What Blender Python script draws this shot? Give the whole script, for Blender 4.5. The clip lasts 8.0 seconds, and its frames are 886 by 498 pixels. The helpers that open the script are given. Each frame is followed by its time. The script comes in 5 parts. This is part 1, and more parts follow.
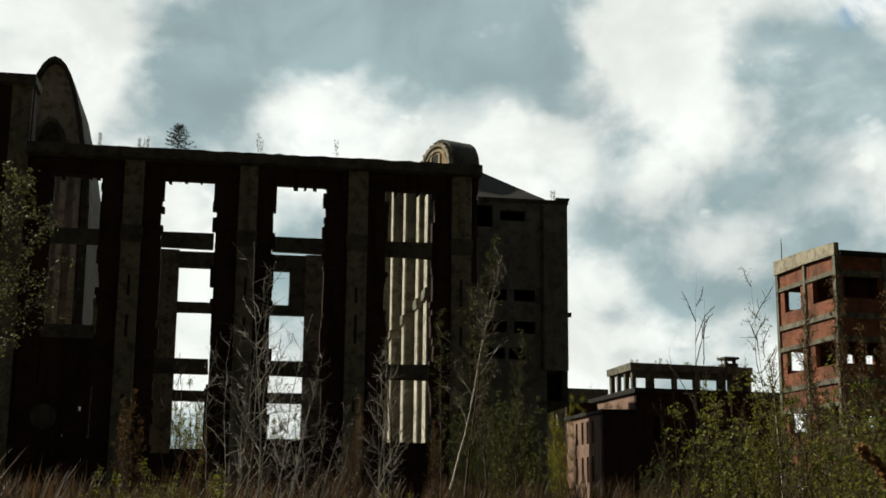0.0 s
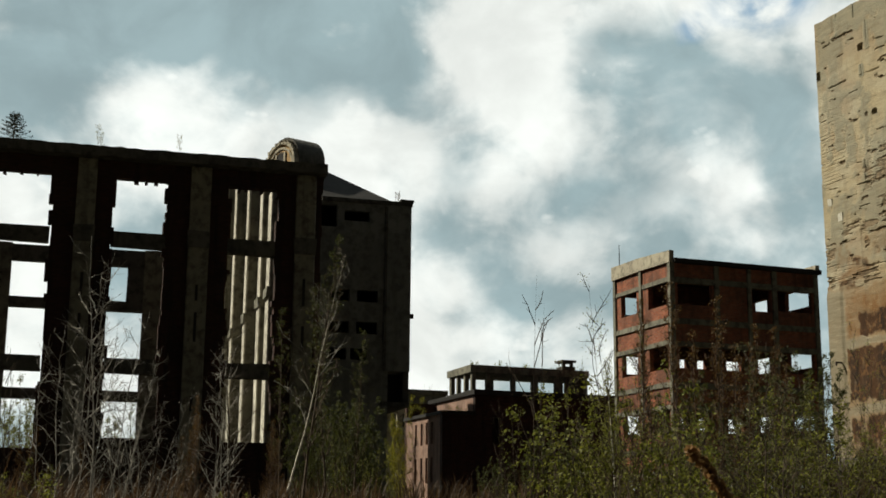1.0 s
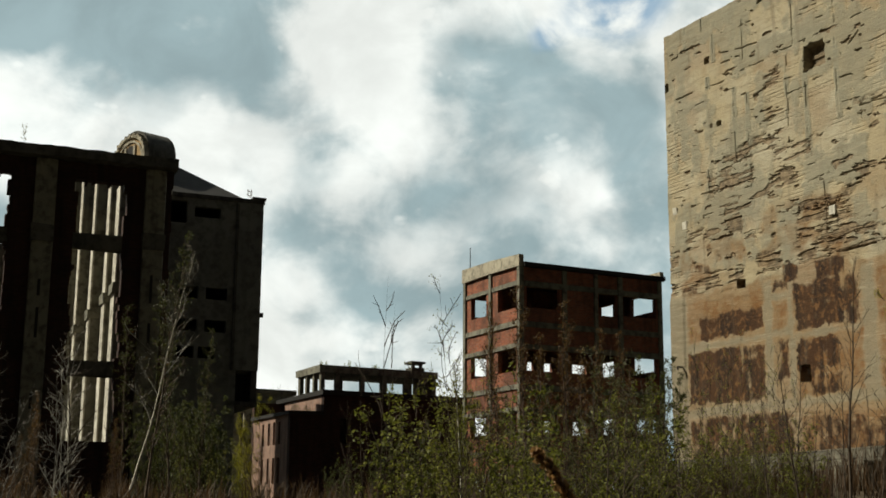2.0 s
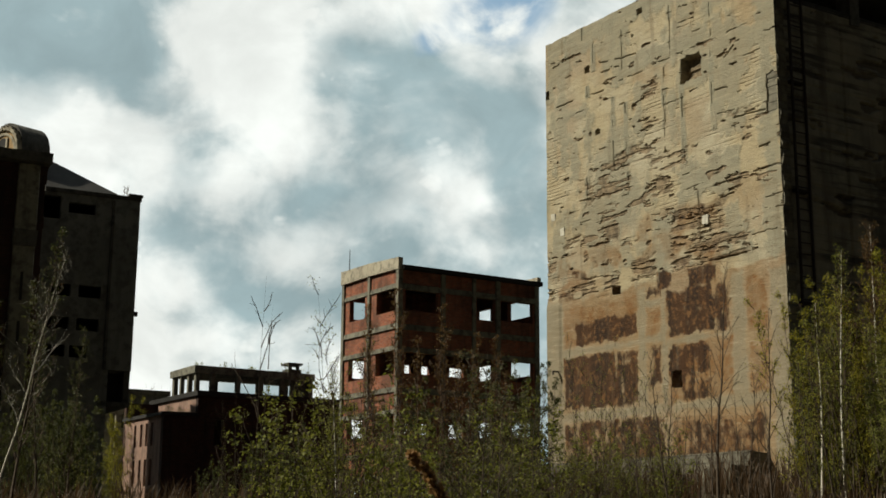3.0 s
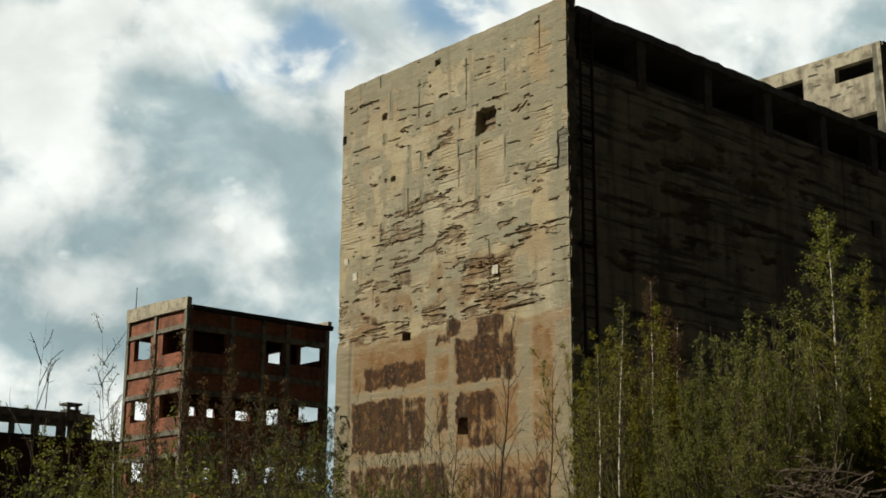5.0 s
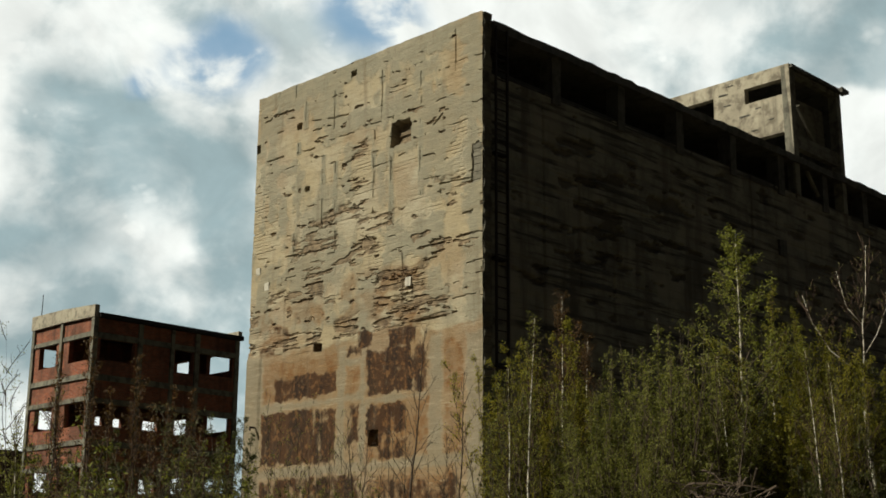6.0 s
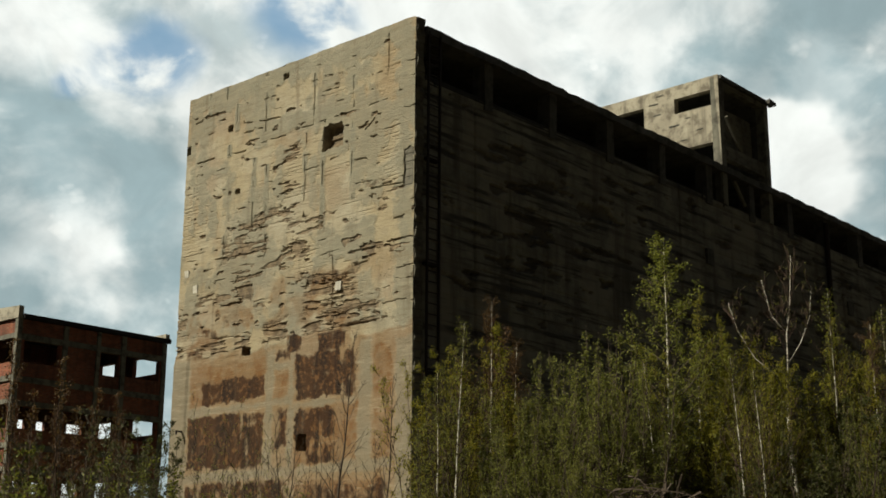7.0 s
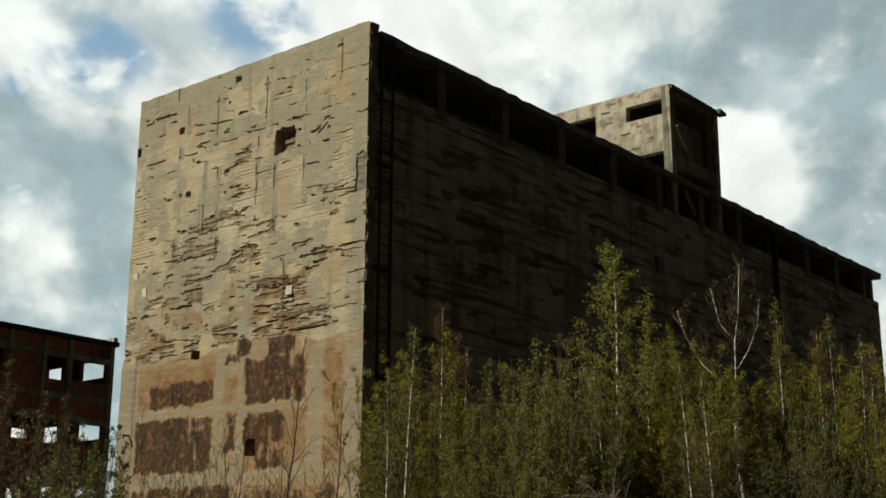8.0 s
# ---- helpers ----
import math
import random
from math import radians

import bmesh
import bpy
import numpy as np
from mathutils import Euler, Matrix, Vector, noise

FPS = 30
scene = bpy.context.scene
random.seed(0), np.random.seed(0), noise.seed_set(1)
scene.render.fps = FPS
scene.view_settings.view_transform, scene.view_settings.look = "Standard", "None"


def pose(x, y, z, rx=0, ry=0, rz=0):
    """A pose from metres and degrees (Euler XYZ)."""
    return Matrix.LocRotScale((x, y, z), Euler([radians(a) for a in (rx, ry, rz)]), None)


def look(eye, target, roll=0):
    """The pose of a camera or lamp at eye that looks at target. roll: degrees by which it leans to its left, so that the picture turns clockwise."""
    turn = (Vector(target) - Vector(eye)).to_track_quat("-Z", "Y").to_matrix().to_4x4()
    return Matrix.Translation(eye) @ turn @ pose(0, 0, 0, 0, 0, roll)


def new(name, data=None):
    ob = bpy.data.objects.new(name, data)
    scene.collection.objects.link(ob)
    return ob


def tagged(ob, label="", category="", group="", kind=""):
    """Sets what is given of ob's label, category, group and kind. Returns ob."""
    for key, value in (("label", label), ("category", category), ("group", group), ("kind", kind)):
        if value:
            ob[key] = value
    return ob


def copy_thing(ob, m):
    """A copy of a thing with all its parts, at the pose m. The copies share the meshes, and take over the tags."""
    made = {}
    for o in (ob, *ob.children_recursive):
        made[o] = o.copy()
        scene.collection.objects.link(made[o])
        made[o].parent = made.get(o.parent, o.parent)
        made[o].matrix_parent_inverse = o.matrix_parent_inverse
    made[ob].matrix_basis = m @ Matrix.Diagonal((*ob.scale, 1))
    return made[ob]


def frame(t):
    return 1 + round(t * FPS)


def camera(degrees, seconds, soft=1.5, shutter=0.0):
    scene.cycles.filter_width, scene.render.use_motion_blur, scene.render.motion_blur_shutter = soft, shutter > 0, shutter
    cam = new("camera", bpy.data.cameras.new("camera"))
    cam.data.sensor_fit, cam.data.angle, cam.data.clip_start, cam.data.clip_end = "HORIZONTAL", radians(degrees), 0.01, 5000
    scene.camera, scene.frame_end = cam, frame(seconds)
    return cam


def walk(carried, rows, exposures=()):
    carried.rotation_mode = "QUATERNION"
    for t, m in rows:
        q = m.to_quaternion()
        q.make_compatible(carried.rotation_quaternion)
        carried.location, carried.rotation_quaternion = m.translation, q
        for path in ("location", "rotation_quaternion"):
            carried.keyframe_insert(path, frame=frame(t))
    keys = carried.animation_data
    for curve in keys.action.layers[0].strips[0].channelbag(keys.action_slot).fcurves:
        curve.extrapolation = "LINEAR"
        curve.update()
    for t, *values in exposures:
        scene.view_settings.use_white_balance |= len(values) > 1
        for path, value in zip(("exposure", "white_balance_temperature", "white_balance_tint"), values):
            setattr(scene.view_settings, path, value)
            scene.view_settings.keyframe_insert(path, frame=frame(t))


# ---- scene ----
cam = camera(37.0, 8.0, soft=1.7)
EYE = (0.0, 0.0, 1.7)
PATH = [
    (0.0, -13.51, 11.71, -0.59), (0.5, -17.09, 11.76, -0.55), (1.0, -20.39, 11.80, -0.51),
    (1.5, -23.17, 11.84, -0.48), (2.0, -26.91, 11.88, -0.45), (2.2, -28.31, 11.91, -0.44), (3.3, -33.42, 12.13, -0.46), (3.5, -34.29, 12.24, -0.46),
    (4.0, -36.93, 12.81, -0.42), (4.5, -39.14, 13.38, -0.44), (5.0, -41.40, 14.02, -0.40),
    (5.2, -42.18, 14.17, -0.39), (6.3, -46.27, 14.66, -0.37), (6.5, -46.85, 14.71, -0.33), (7.0, -48.35, 14.80, -0.33), (7.5, -49.58, 14.91, -0.32),
    (8.0, -50.52, 15.05, -0.34),
]
walk(cam, [(t, pose(*EYE, 90 + pitch, roll, yaw)) for t, yaw, pitch, roll in PATH], [(0.0, 0.0, 6630, 7.5), (8.0, 0.0, 6630, 7.5)])

# ---- light ----
SUN_AZ, SUN_EL = -60.0, 42.0  # degrees from +y towards +x, and above the horizon
def heading(az, el):
    a, e = radians(az), radians(el)
    return Vector((math.sin(a) * math.cos(e), math.cos(a) * math.cos(e), math.sin(e)))

sun = new("sun", bpy.data.lights.new("sun", "SUN"))
sun.data.energy, sun.data.angle, sun.data.color = 5.4, radians(0.6), (1.0, 0.935, 0.765)
sun.matrix_world = look(heading(SUN_AZ, SUN_EL) * 200, (0, 0, 0))

class Nodes:
    """Short hand for building a node tree."""
    def __init__(self, tree):
        self.tree = tree
        tree.nodes.clear()
    def add(self, kind, ins=None, **props):
        n = self.tree.nodes.new(kind)
        for k, val in props.items():
            if k == "operation":
                n.operation = val
            elif k == "use_clamp":
                n.use_clamp = val
            elif k == "data_type":
                n.data_type = val
            elif k == "blend_type":
                n.blend_type = val
            elif k == "interpolation_type":
                n.interpolation_type = val
            elif k == "attribute_name":
                n.attribute_name = val
        for k, val in (ins or {}).items():
            if isinstance(val, bpy.types.NodeSocket):
                self.tree.links.new(val, n.inputs[k])
            else:
                n.inputs[k].default_value = val
        return n
    def math(self, op, a, b=0.0, c=0.0, clamp=False):
        return self.add("ShaderNodeMath", {0: a, 1: b, 2: c}, operation=op, use_clamp=clamp).outputs[0]
    def mix(self, fac, a, b, blend="MIX"):
        n = self.add("ShaderNodeMix", {0: fac, 6: a, 7: b}, data_type="RGBA", blend_type=blend)
        return n.outputs[2]
    def noise(self, vec, scale, detail=5.0, rough=0.55, distort=0.0):
        return self.add("ShaderNodeTexNoise", {"Vector": vec, "Scale": scale, "Detail": detail, "Roughness": rough, "Distortion": distort})
    def ramp(self, val, lo, hi, a=0.0, b=1.0, smooth=True):
        return self.add("ShaderNodeMapRange", {"Value": val, "From Min": lo, "From Max": hi, "To Min": a, "To Max": b},
                        interpolation_type="SMOOTHSTEP" if smooth else "LINEAR").outputs[0]

def build_world():
    w = bpy.data.worlds.new("cloudy_sky")
    scene.world = w
    w.use_nodes = True
    n = Nodes(w.node_tree)
    d = n.add("ShaderNodeTexCoord").outputs["Generated"]
    sky = n.add("ShaderNodeTexSky")
    sky.sky_type, sky.sun_disc, sky.sun_elevation, sky.sun_rotation = "NISHITA", False, radians(SUN_EL), radians(SUN_AZ)
    blue = n.mix(1.0, sky.outputs[0], (0.055, 0.055, 0.058, 1), "MULTIPLY")
    flat = n.add("ShaderNodeVectorMath", {0: d, 1: (1.0, 1.0, 1.25)}, operation="MULTIPLY").outputs[0]
    swirl = n.noise(flat, 4.0, 5.0, 0.6)
    off = n.add("ShaderNodeVectorMath", {0: swirl.outputs["Color"], 1: (0.5, 0.5, 0.5)}, operation="SUBTRACT").outputs[0]
    bent = n.add("ShaderNodeVectorMath", {0: off, 1: (0.16, 0.16, 0.16), 2: d}, operation="MULTIPLY_ADD").outputs[0]
    def cloud(az, el, size, soft):
        dist = n.add("ShaderNodeVectorMath", {0: bent, 1: tuple(heading(az, el))}, operation="DISTANCE").outputs["Value"]
        return n.ramp(dist, size, size * soft, 1.0, 0.0)
    billow = n.noise(flat, 6.0, 8.0, 0.5, 0.3).outputs["Fac"]
    fine = n.noise(flat, 17.0, 7.0, 0.52, 0.3).outputs["Fac"]
    # heaped cloud: round heads with dark creases between them
    curl = n.add("ShaderNodeVectorMath", {0: off, 1: (0.07, 0.07, 0.07), 2: flat}, operation="MULTIPLY_ADD").outputs[0]
    heads = n.add("ShaderNodeTexVoronoi", {"Vector": curl, "Scale": 8.0, "Detail": 3.0, "Roughness": 0.62, "Lacunarity": 2.3}).outputs["Distance"]
    grey = n.ramp(billow, 0.38, 0.62, -0.1, 0.62)
    for az, el, size, soft, k in ((13, 24.5, 0.09, 1.7, 0.62), (4, 23.5, 0.07, 1.7, 0.55), (27, 11.5, 0.05, 2.0, 0.45), (42, 12, 0.06, 2.0, 0.25), (30, 17, 0.05, 2.0, 0.3)):
        grey = n.math("MULTIPLY_ADD", cloud(az, el, size, soft), k, grey)
    for az, el, size, soft, k in ((22, 20.5, 0.04, 2.2, 0.5), (18, 14.5, 0.03, 2.4, 0.5), (40, 22, 0.07, 2.0, 0.45), (64, 18, 0.035, 1.8, 0.8), (23, 6, 0.07, 2.2, 0.2), (-6, 17, 0.06, 1.8, 0.7), (48, 25, 0.03, 2.0, 0.5)):
        grey = n.math("MULTIPLY_ADD", cloud(az, el, size, soft), -k, grey)
    grey = n.math("ADD", grey, n.ramp(heads, 0.12, 0.62, -0.42, 0.30, False))
    small_heads = n.add("ShaderNodeTexVoronoi", {"Vector": curl, "Scale": 21.0, "Detail": 2.0, "Roughness": 0.6, "Lacunarity": 2.2}).outputs["Distance"]
    grey = n.math("ADD", grey, n.ramp(small_heads, 0.15, 0.6, -0.22, 0.2, False))
    grey = n.math("ADD", grey, n.ramp(fine, 0.34, 0.66, -0.2, 0.18))
    grey = n.ramp(grey, 0.28, 1.2)
    body = n.mix(grey, (0.985, 1.02, 0.995, 1), (0.35, 0.465, 0.495, 1))
    bent = n.add("ShaderNodeVectorMath", {0: off, 1: (0.09, 0.09, 0.09), 2: d}, operation="MULTIPLY_ADD").outputs[0]
    veil = n.ramp(n.noise(flat, 11.0, 8.0, 0.55, 0.4).outputs["Fac"], 0.3, 0.7, 1.1, 0.84)
    body = n.mix(1.0, body, n.add("ShaderNodeCombineColor", {0: veil, 1: veil, 2: veil}).outputs[0], "MULTIPLY")
    gap = n.math("MAXIMUM", cloud(34.6, 21.9, 0.014, 3.0), n.math("MAXIMUM", cloud(40.8, 25.2, 0.02, 2.8), cloud(32.2, 20.6, 0.006, 3.0)))
    gap = n.math("MULTIPLY", gap, n.ramp(fine, 0.36, 0.54), clamp=True)
    body = n.mix(n.math("MULTIPLY", gap, 0.85), body, (0.20, 0.37, 0.56, 1))
    # sky dimmed by hand to near black behind the camera, darkening walls facing it
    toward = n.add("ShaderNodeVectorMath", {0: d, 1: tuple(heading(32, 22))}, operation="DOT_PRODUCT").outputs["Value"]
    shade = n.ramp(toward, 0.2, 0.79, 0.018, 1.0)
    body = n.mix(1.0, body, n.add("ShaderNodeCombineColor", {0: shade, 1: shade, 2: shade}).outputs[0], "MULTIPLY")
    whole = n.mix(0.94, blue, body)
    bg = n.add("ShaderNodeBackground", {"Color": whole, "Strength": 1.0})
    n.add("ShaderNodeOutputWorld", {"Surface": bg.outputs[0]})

build_world()

# ---- materials ----
def material(name, rough=0.9, spec=0.25):
    m = bpy.data.materials.new(name)
    m.use_nodes = True
    n = Nodes(m.node_tree)
    bsdf = n.add("ShaderNodeBsdfPrincipled", {"Roughness": rough, "Specular IOR Level": spec})
    n.add("ShaderNodeOutputMaterial", {"Surface": bsdf.outputs[0]})
    return m, n, bsdf

def finish(n, bsdf, colour, height=None, strength=0.5, distance=0.02):
    n.tree.links.new(colour, bsdf.inputs["Base Color"])
    if height is not None:
        b = n.add("ShaderNodeBump", {"Strength": strength, "Distance": distance, "Height": height})
        n.tree.links.new(b.outputs[0], bsdf.inputs["Normal"])

def streaks(n, p, scale):
    """Noise drawn out downwards, like rain marks."""
    tall = n.add("ShaderNodeVectorMath", {0: p, 1: (1.0, 1.0, 0.09)}, operation="MULTIPLY").outputs[0]
    return n.noise(tall, scale, 4.0, 0.6).outputs["Fac"]

def concrete(name, a, b, c, board=0.0, rain=0.6):
    m, n, bsdf = material(name)
    p = n.add("ShaderNodeTexCoord").outputs["Object"]
    big = n.noise(p, 0.45, 6.0, 0.6).outputs["Fac"]
    mid = n.noise(p, 2.3, 6.0, 0.65).outputs["Fac"]
    small = n.noise(p, 26.0, 4.0, 0.7).outputs["Fac"]
    col = n.mix(n.ramp(big, 0.35, 0.65), a, b)
    col = n.mix(n.math("MULTIPLY", n.ramp(streaks(n, p, 2.2), 0.5, 0.72), rain), col, c)
    col = n.mix(n.ramp(mid, 0.44, 0.66, 0.0, 0.8), col, c)
    col = n.mix(n.math("MULTIPLY", small, 0.35), col, (0.05, 0.045, 0.04, 1), "MULTIPLY")
    height = n.math("ADD", small, n.math("MULTIPLY", mid, 2.0))
    if board:
        z = n.add("ShaderNodeSeparateXYZ", {0: p}).outputs[2]
        line = n.math("PINGPONG", n.math("MULTIPLY_ADD", big, 0.06, z), board / 2)
        groove = n.ramp(line, 0.0, 0.02, 0.0, 1.0)
        height = n.math("ADD", height, n.math("MULTIPLY", groove, 2.5))
        col = n.mix(n.math("MULTIPLY", n.math("SUBTRACT", 1.0, groove), 0.5), col, c)
    finish(n, bsdf, col, height, 0.6, 0.03)
    return m

def brick(name, a, b, mortar, soot):
    m, n, bsdf = material(name)
    p = n.add("ShaderNodeTexCoord").outputs["Object"]
    s = n.add("ShaderNodeSeparateXYZ", {0: p})
    uv = n.add("ShaderNodeCombineXYZ", {0: n.math("ADD", s.outputs[0], s.outputs[1]), 1: s.outputs[2]}).outputs[0]
    t = n.add("ShaderNodeTexBrick", {"Vector": uv, "Color1": a, "Color2": b, "Mortar": mortar, "Scale": 1.0, "Mortar Size": 0.012,
                                    "Mortar Smooth": 0.3, "Bias": 0.0, "Brick Width": 0.26, "Row Height": 0.078})
    big = n.noise(p, 0.6, 6.0, 0.65).outputs["Fac"]
    mid = n.noise(p, 4.0, 5.0, 0.7).outputs["Fac"]
    col = n.mix(n.ramp(big, 0.42, 0.7, 0.0, 0.75), t.outputs["Color"], soot)
    col = n.mix(n.ramp(streaks(n, p, 1.8), 0.48, 0.7, 0.0, 0.75), col, soot)
    col = n.mix(n.ramp(mid, 0.5, 0.8, 0.0, 0.5), col, mortar)
    finish(n, bsdf, col, n.math("ADD", n.math("MULTIPLY", t.outputs["Fac"], -1.0), mid), 0.7, 0.03)
    return m

def plain(name, colour, rough=0.8, spread=0.5, scale=6.0):
    m, n, bsdf = material(name, rough)
    p = n.add("ShaderNodeTexCoord").outputs["Object"]
    big = n.noise(p, scale, 5.0, 0.65).outputs["Fac"]
    rnd = n.add("ShaderNodeObjectInfo").outputs["Random"]
    dark = tuple(c * (1 - spread) for c in colour[:3]) + (1,)
    col = n.mix(n.ramp(big, 0.35, 0.65), colour, dark)
    col = n.mix(n.math("MULTIPLY", rnd, 0.3), col, dark)
    finish(n, bsdf, col, big, 0.4, 0.02)
    return m

def leafage(name, a, b):
    m, n, bsdf = material(name, 0.6, 0.3)
    r = n.add("ShaderNodeNewGeometry").outputs["Random Per Island"]
    o = n.add("ShaderNodeObjectInfo").outputs["Random"]
    col = n.mix(r, a, b)
    col = n.mix(n.math("MULTIPLY", o, 0.35), col, (a[0] * 0.5, a[1] * 0.6, a[2] * 0.5, 1))
    n.tree.links.new(col, bsdf.inputs["Base Color"])
    thin = n.add("ShaderNodeBsdfTranslucent", {"Color": col})
    both = n.add("ShaderNodeMixShader", {0: 0.45, 1: bsdf.outputs[0], 2: thin.outputs[0]})
    n.tree.links.new(both.outputs[0], n.tree.nodes["Material Output"].inputs[0])
    return m

CONCRETE = concrete("weathered_concrete", (0.25, 0.24, 0.19, 1), (0.19, 0.185, 0.15, 1), (0.07, 0.065, 0.055, 1))
CONCRETE_DARK = concrete("dark_concrete", (0.13, 0.125, 0.11, 1), (0.09, 0.087, 0.078, 1), (0.04, 0.038, 0.034, 1))
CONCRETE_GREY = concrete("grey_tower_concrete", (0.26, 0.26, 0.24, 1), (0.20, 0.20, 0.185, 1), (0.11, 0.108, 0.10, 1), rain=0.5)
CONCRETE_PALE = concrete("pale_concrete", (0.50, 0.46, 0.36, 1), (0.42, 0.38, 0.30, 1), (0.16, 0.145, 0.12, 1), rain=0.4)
CONCRETE_BOARD = concrete("board_marked_concrete", (0.22, 0.205, 0.16, 1), (0.16, 0.15, 0.12, 1), (0.06, 0.055, 0.045, 1), board=0.22)
BRICK_RED = brick("red_brick", (0.36, 0.11, 0.055, 1), (0.19, 0.055, 0.032, 1), (0.22, 0.15, 0.11, 1), (0.07, 0.035, 0.025, 1))
# soot plus painted shade: near-black base for walls turned from the sun
BRICK_SOOT_SHADE = brick("sooty_shaded_brick", (0.062, 0.024, 0.018, 1), (0.032, 0.015, 0.013, 1), (0.038, 0.028, 0.023, 1), (0.014, 0.011, 0.010, 1))
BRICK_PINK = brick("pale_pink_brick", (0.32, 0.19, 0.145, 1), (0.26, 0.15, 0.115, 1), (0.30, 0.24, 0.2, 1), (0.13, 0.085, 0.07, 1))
# black for tarred roofs, and for shade painted into recesses and openings
TAR_AND_SHADE = plain("tar_and_shade_black", (0.028, 0.026, 0.025, 1), 0.85, 0.4, 2.0)
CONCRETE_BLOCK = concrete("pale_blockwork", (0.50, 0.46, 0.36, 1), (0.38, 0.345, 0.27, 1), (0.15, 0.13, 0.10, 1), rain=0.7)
PLASTER = concrete("dirty_white_plaster", (0.72, 0.69, 0.60, 1), (0.58, 0.55, 0.47, 1), (0.22, 0.20, 0.17, 1), rain=0.6)
OCHRE = concrete("ochre_plaster", (0.52, 0.36, 0.18, 1), (0.42, 0.27, 0.13, 1), (0.16, 0.12, 0.08, 1), rain=0.5)
RUST = plain("rusty_steel", (0.028, 0.018, 0.014, 1), 0.7, 0.5, 9.0)
BARK = plain("grey_brown_bark", (0.10, 0.075, 0.055, 1), 0.9, 0.5, 14.0)
TWIG = plain("reddish_twigs", (0.075, 0.045, 0.032, 1), 0.85, 0.4, 5.0)
TWIG_PALE = plain("silvery_twigs", (0.42, 0.395, 0.355, 1), 0.8, 0.5, 5.0)

def birch_bark():
    m, n, bsdf = material("birch_bark", 0.7)
    p = n.add("ShaderNodeTexCoord").outputs["Object"]
    flat = n.add("ShaderNodeVectorMath", {0: p, 1: (3.0, 3.0, 14.0)}, operation="MULTIPLY").outputs[0]
    scar = n.noise(flat, 1.6, 5.0, 0.65).outputs["Fac"]
    col = n.mix(n.ramp(scar, 0.52, 0.62), (0.62, 0.58, 0.50, 1), (0.09, 0.075, 0.06, 1))
    finish(n, bsdf, col, scar, 0.4, 0.01)
    return m
BIRCH = birch_bark()
LEAF_BIRCH = leafage("young_birch_leaf", (0.30, 0.30, 0.05, 1), (0.12, 0.13, 0.022, 1))
LEAF_WILLOW = leafage("grey_green_willow_leaf", (0.26, 0.26, 0.05, 1), (0.08, 0.086, 0.018, 1))
LEAF_YELLOW = leafage("yellow_green_leaf", (0.35, 0.31, 0.028, 1), (0.13, 0.125, 0.014, 1))
LEAF_RUST = leafage("rusty_bud", (0.16, 0.085, 0.024, 1), (0.085, 0.05, 0.016, 1))
LEAF_OLIVE = leafage("dusty_olive_leaf", (0.13, 0.13, 0.05, 1), (0.065, 0.066, 0.026, 1))
LEAF_BUSH = leafage("spring_bush_leaf", (0.24, 0.235, 0.035, 1), (0.07, 0.074, 0.014, 1))
LEAF_DARK = leafage("dark_green_leaf", (0.085, 0.09, 0.02, 1), (0.04, 0.046, 0.012, 1))
GRASS_DRY = leafage("dry_grass", (0.10, 0.056, 0.026, 1), (0.04, 0.024, 0.012, 1))
DOCK = leafage("dry_dock_seed", (0.34, 0.19, 0.075, 1), (0.20, 0.105, 0.04, 1))
NEEDLE = leafage("fir_needle", (0.02, 0.028, 0.015, 1), (0.012, 0.018, 0.01, 1))

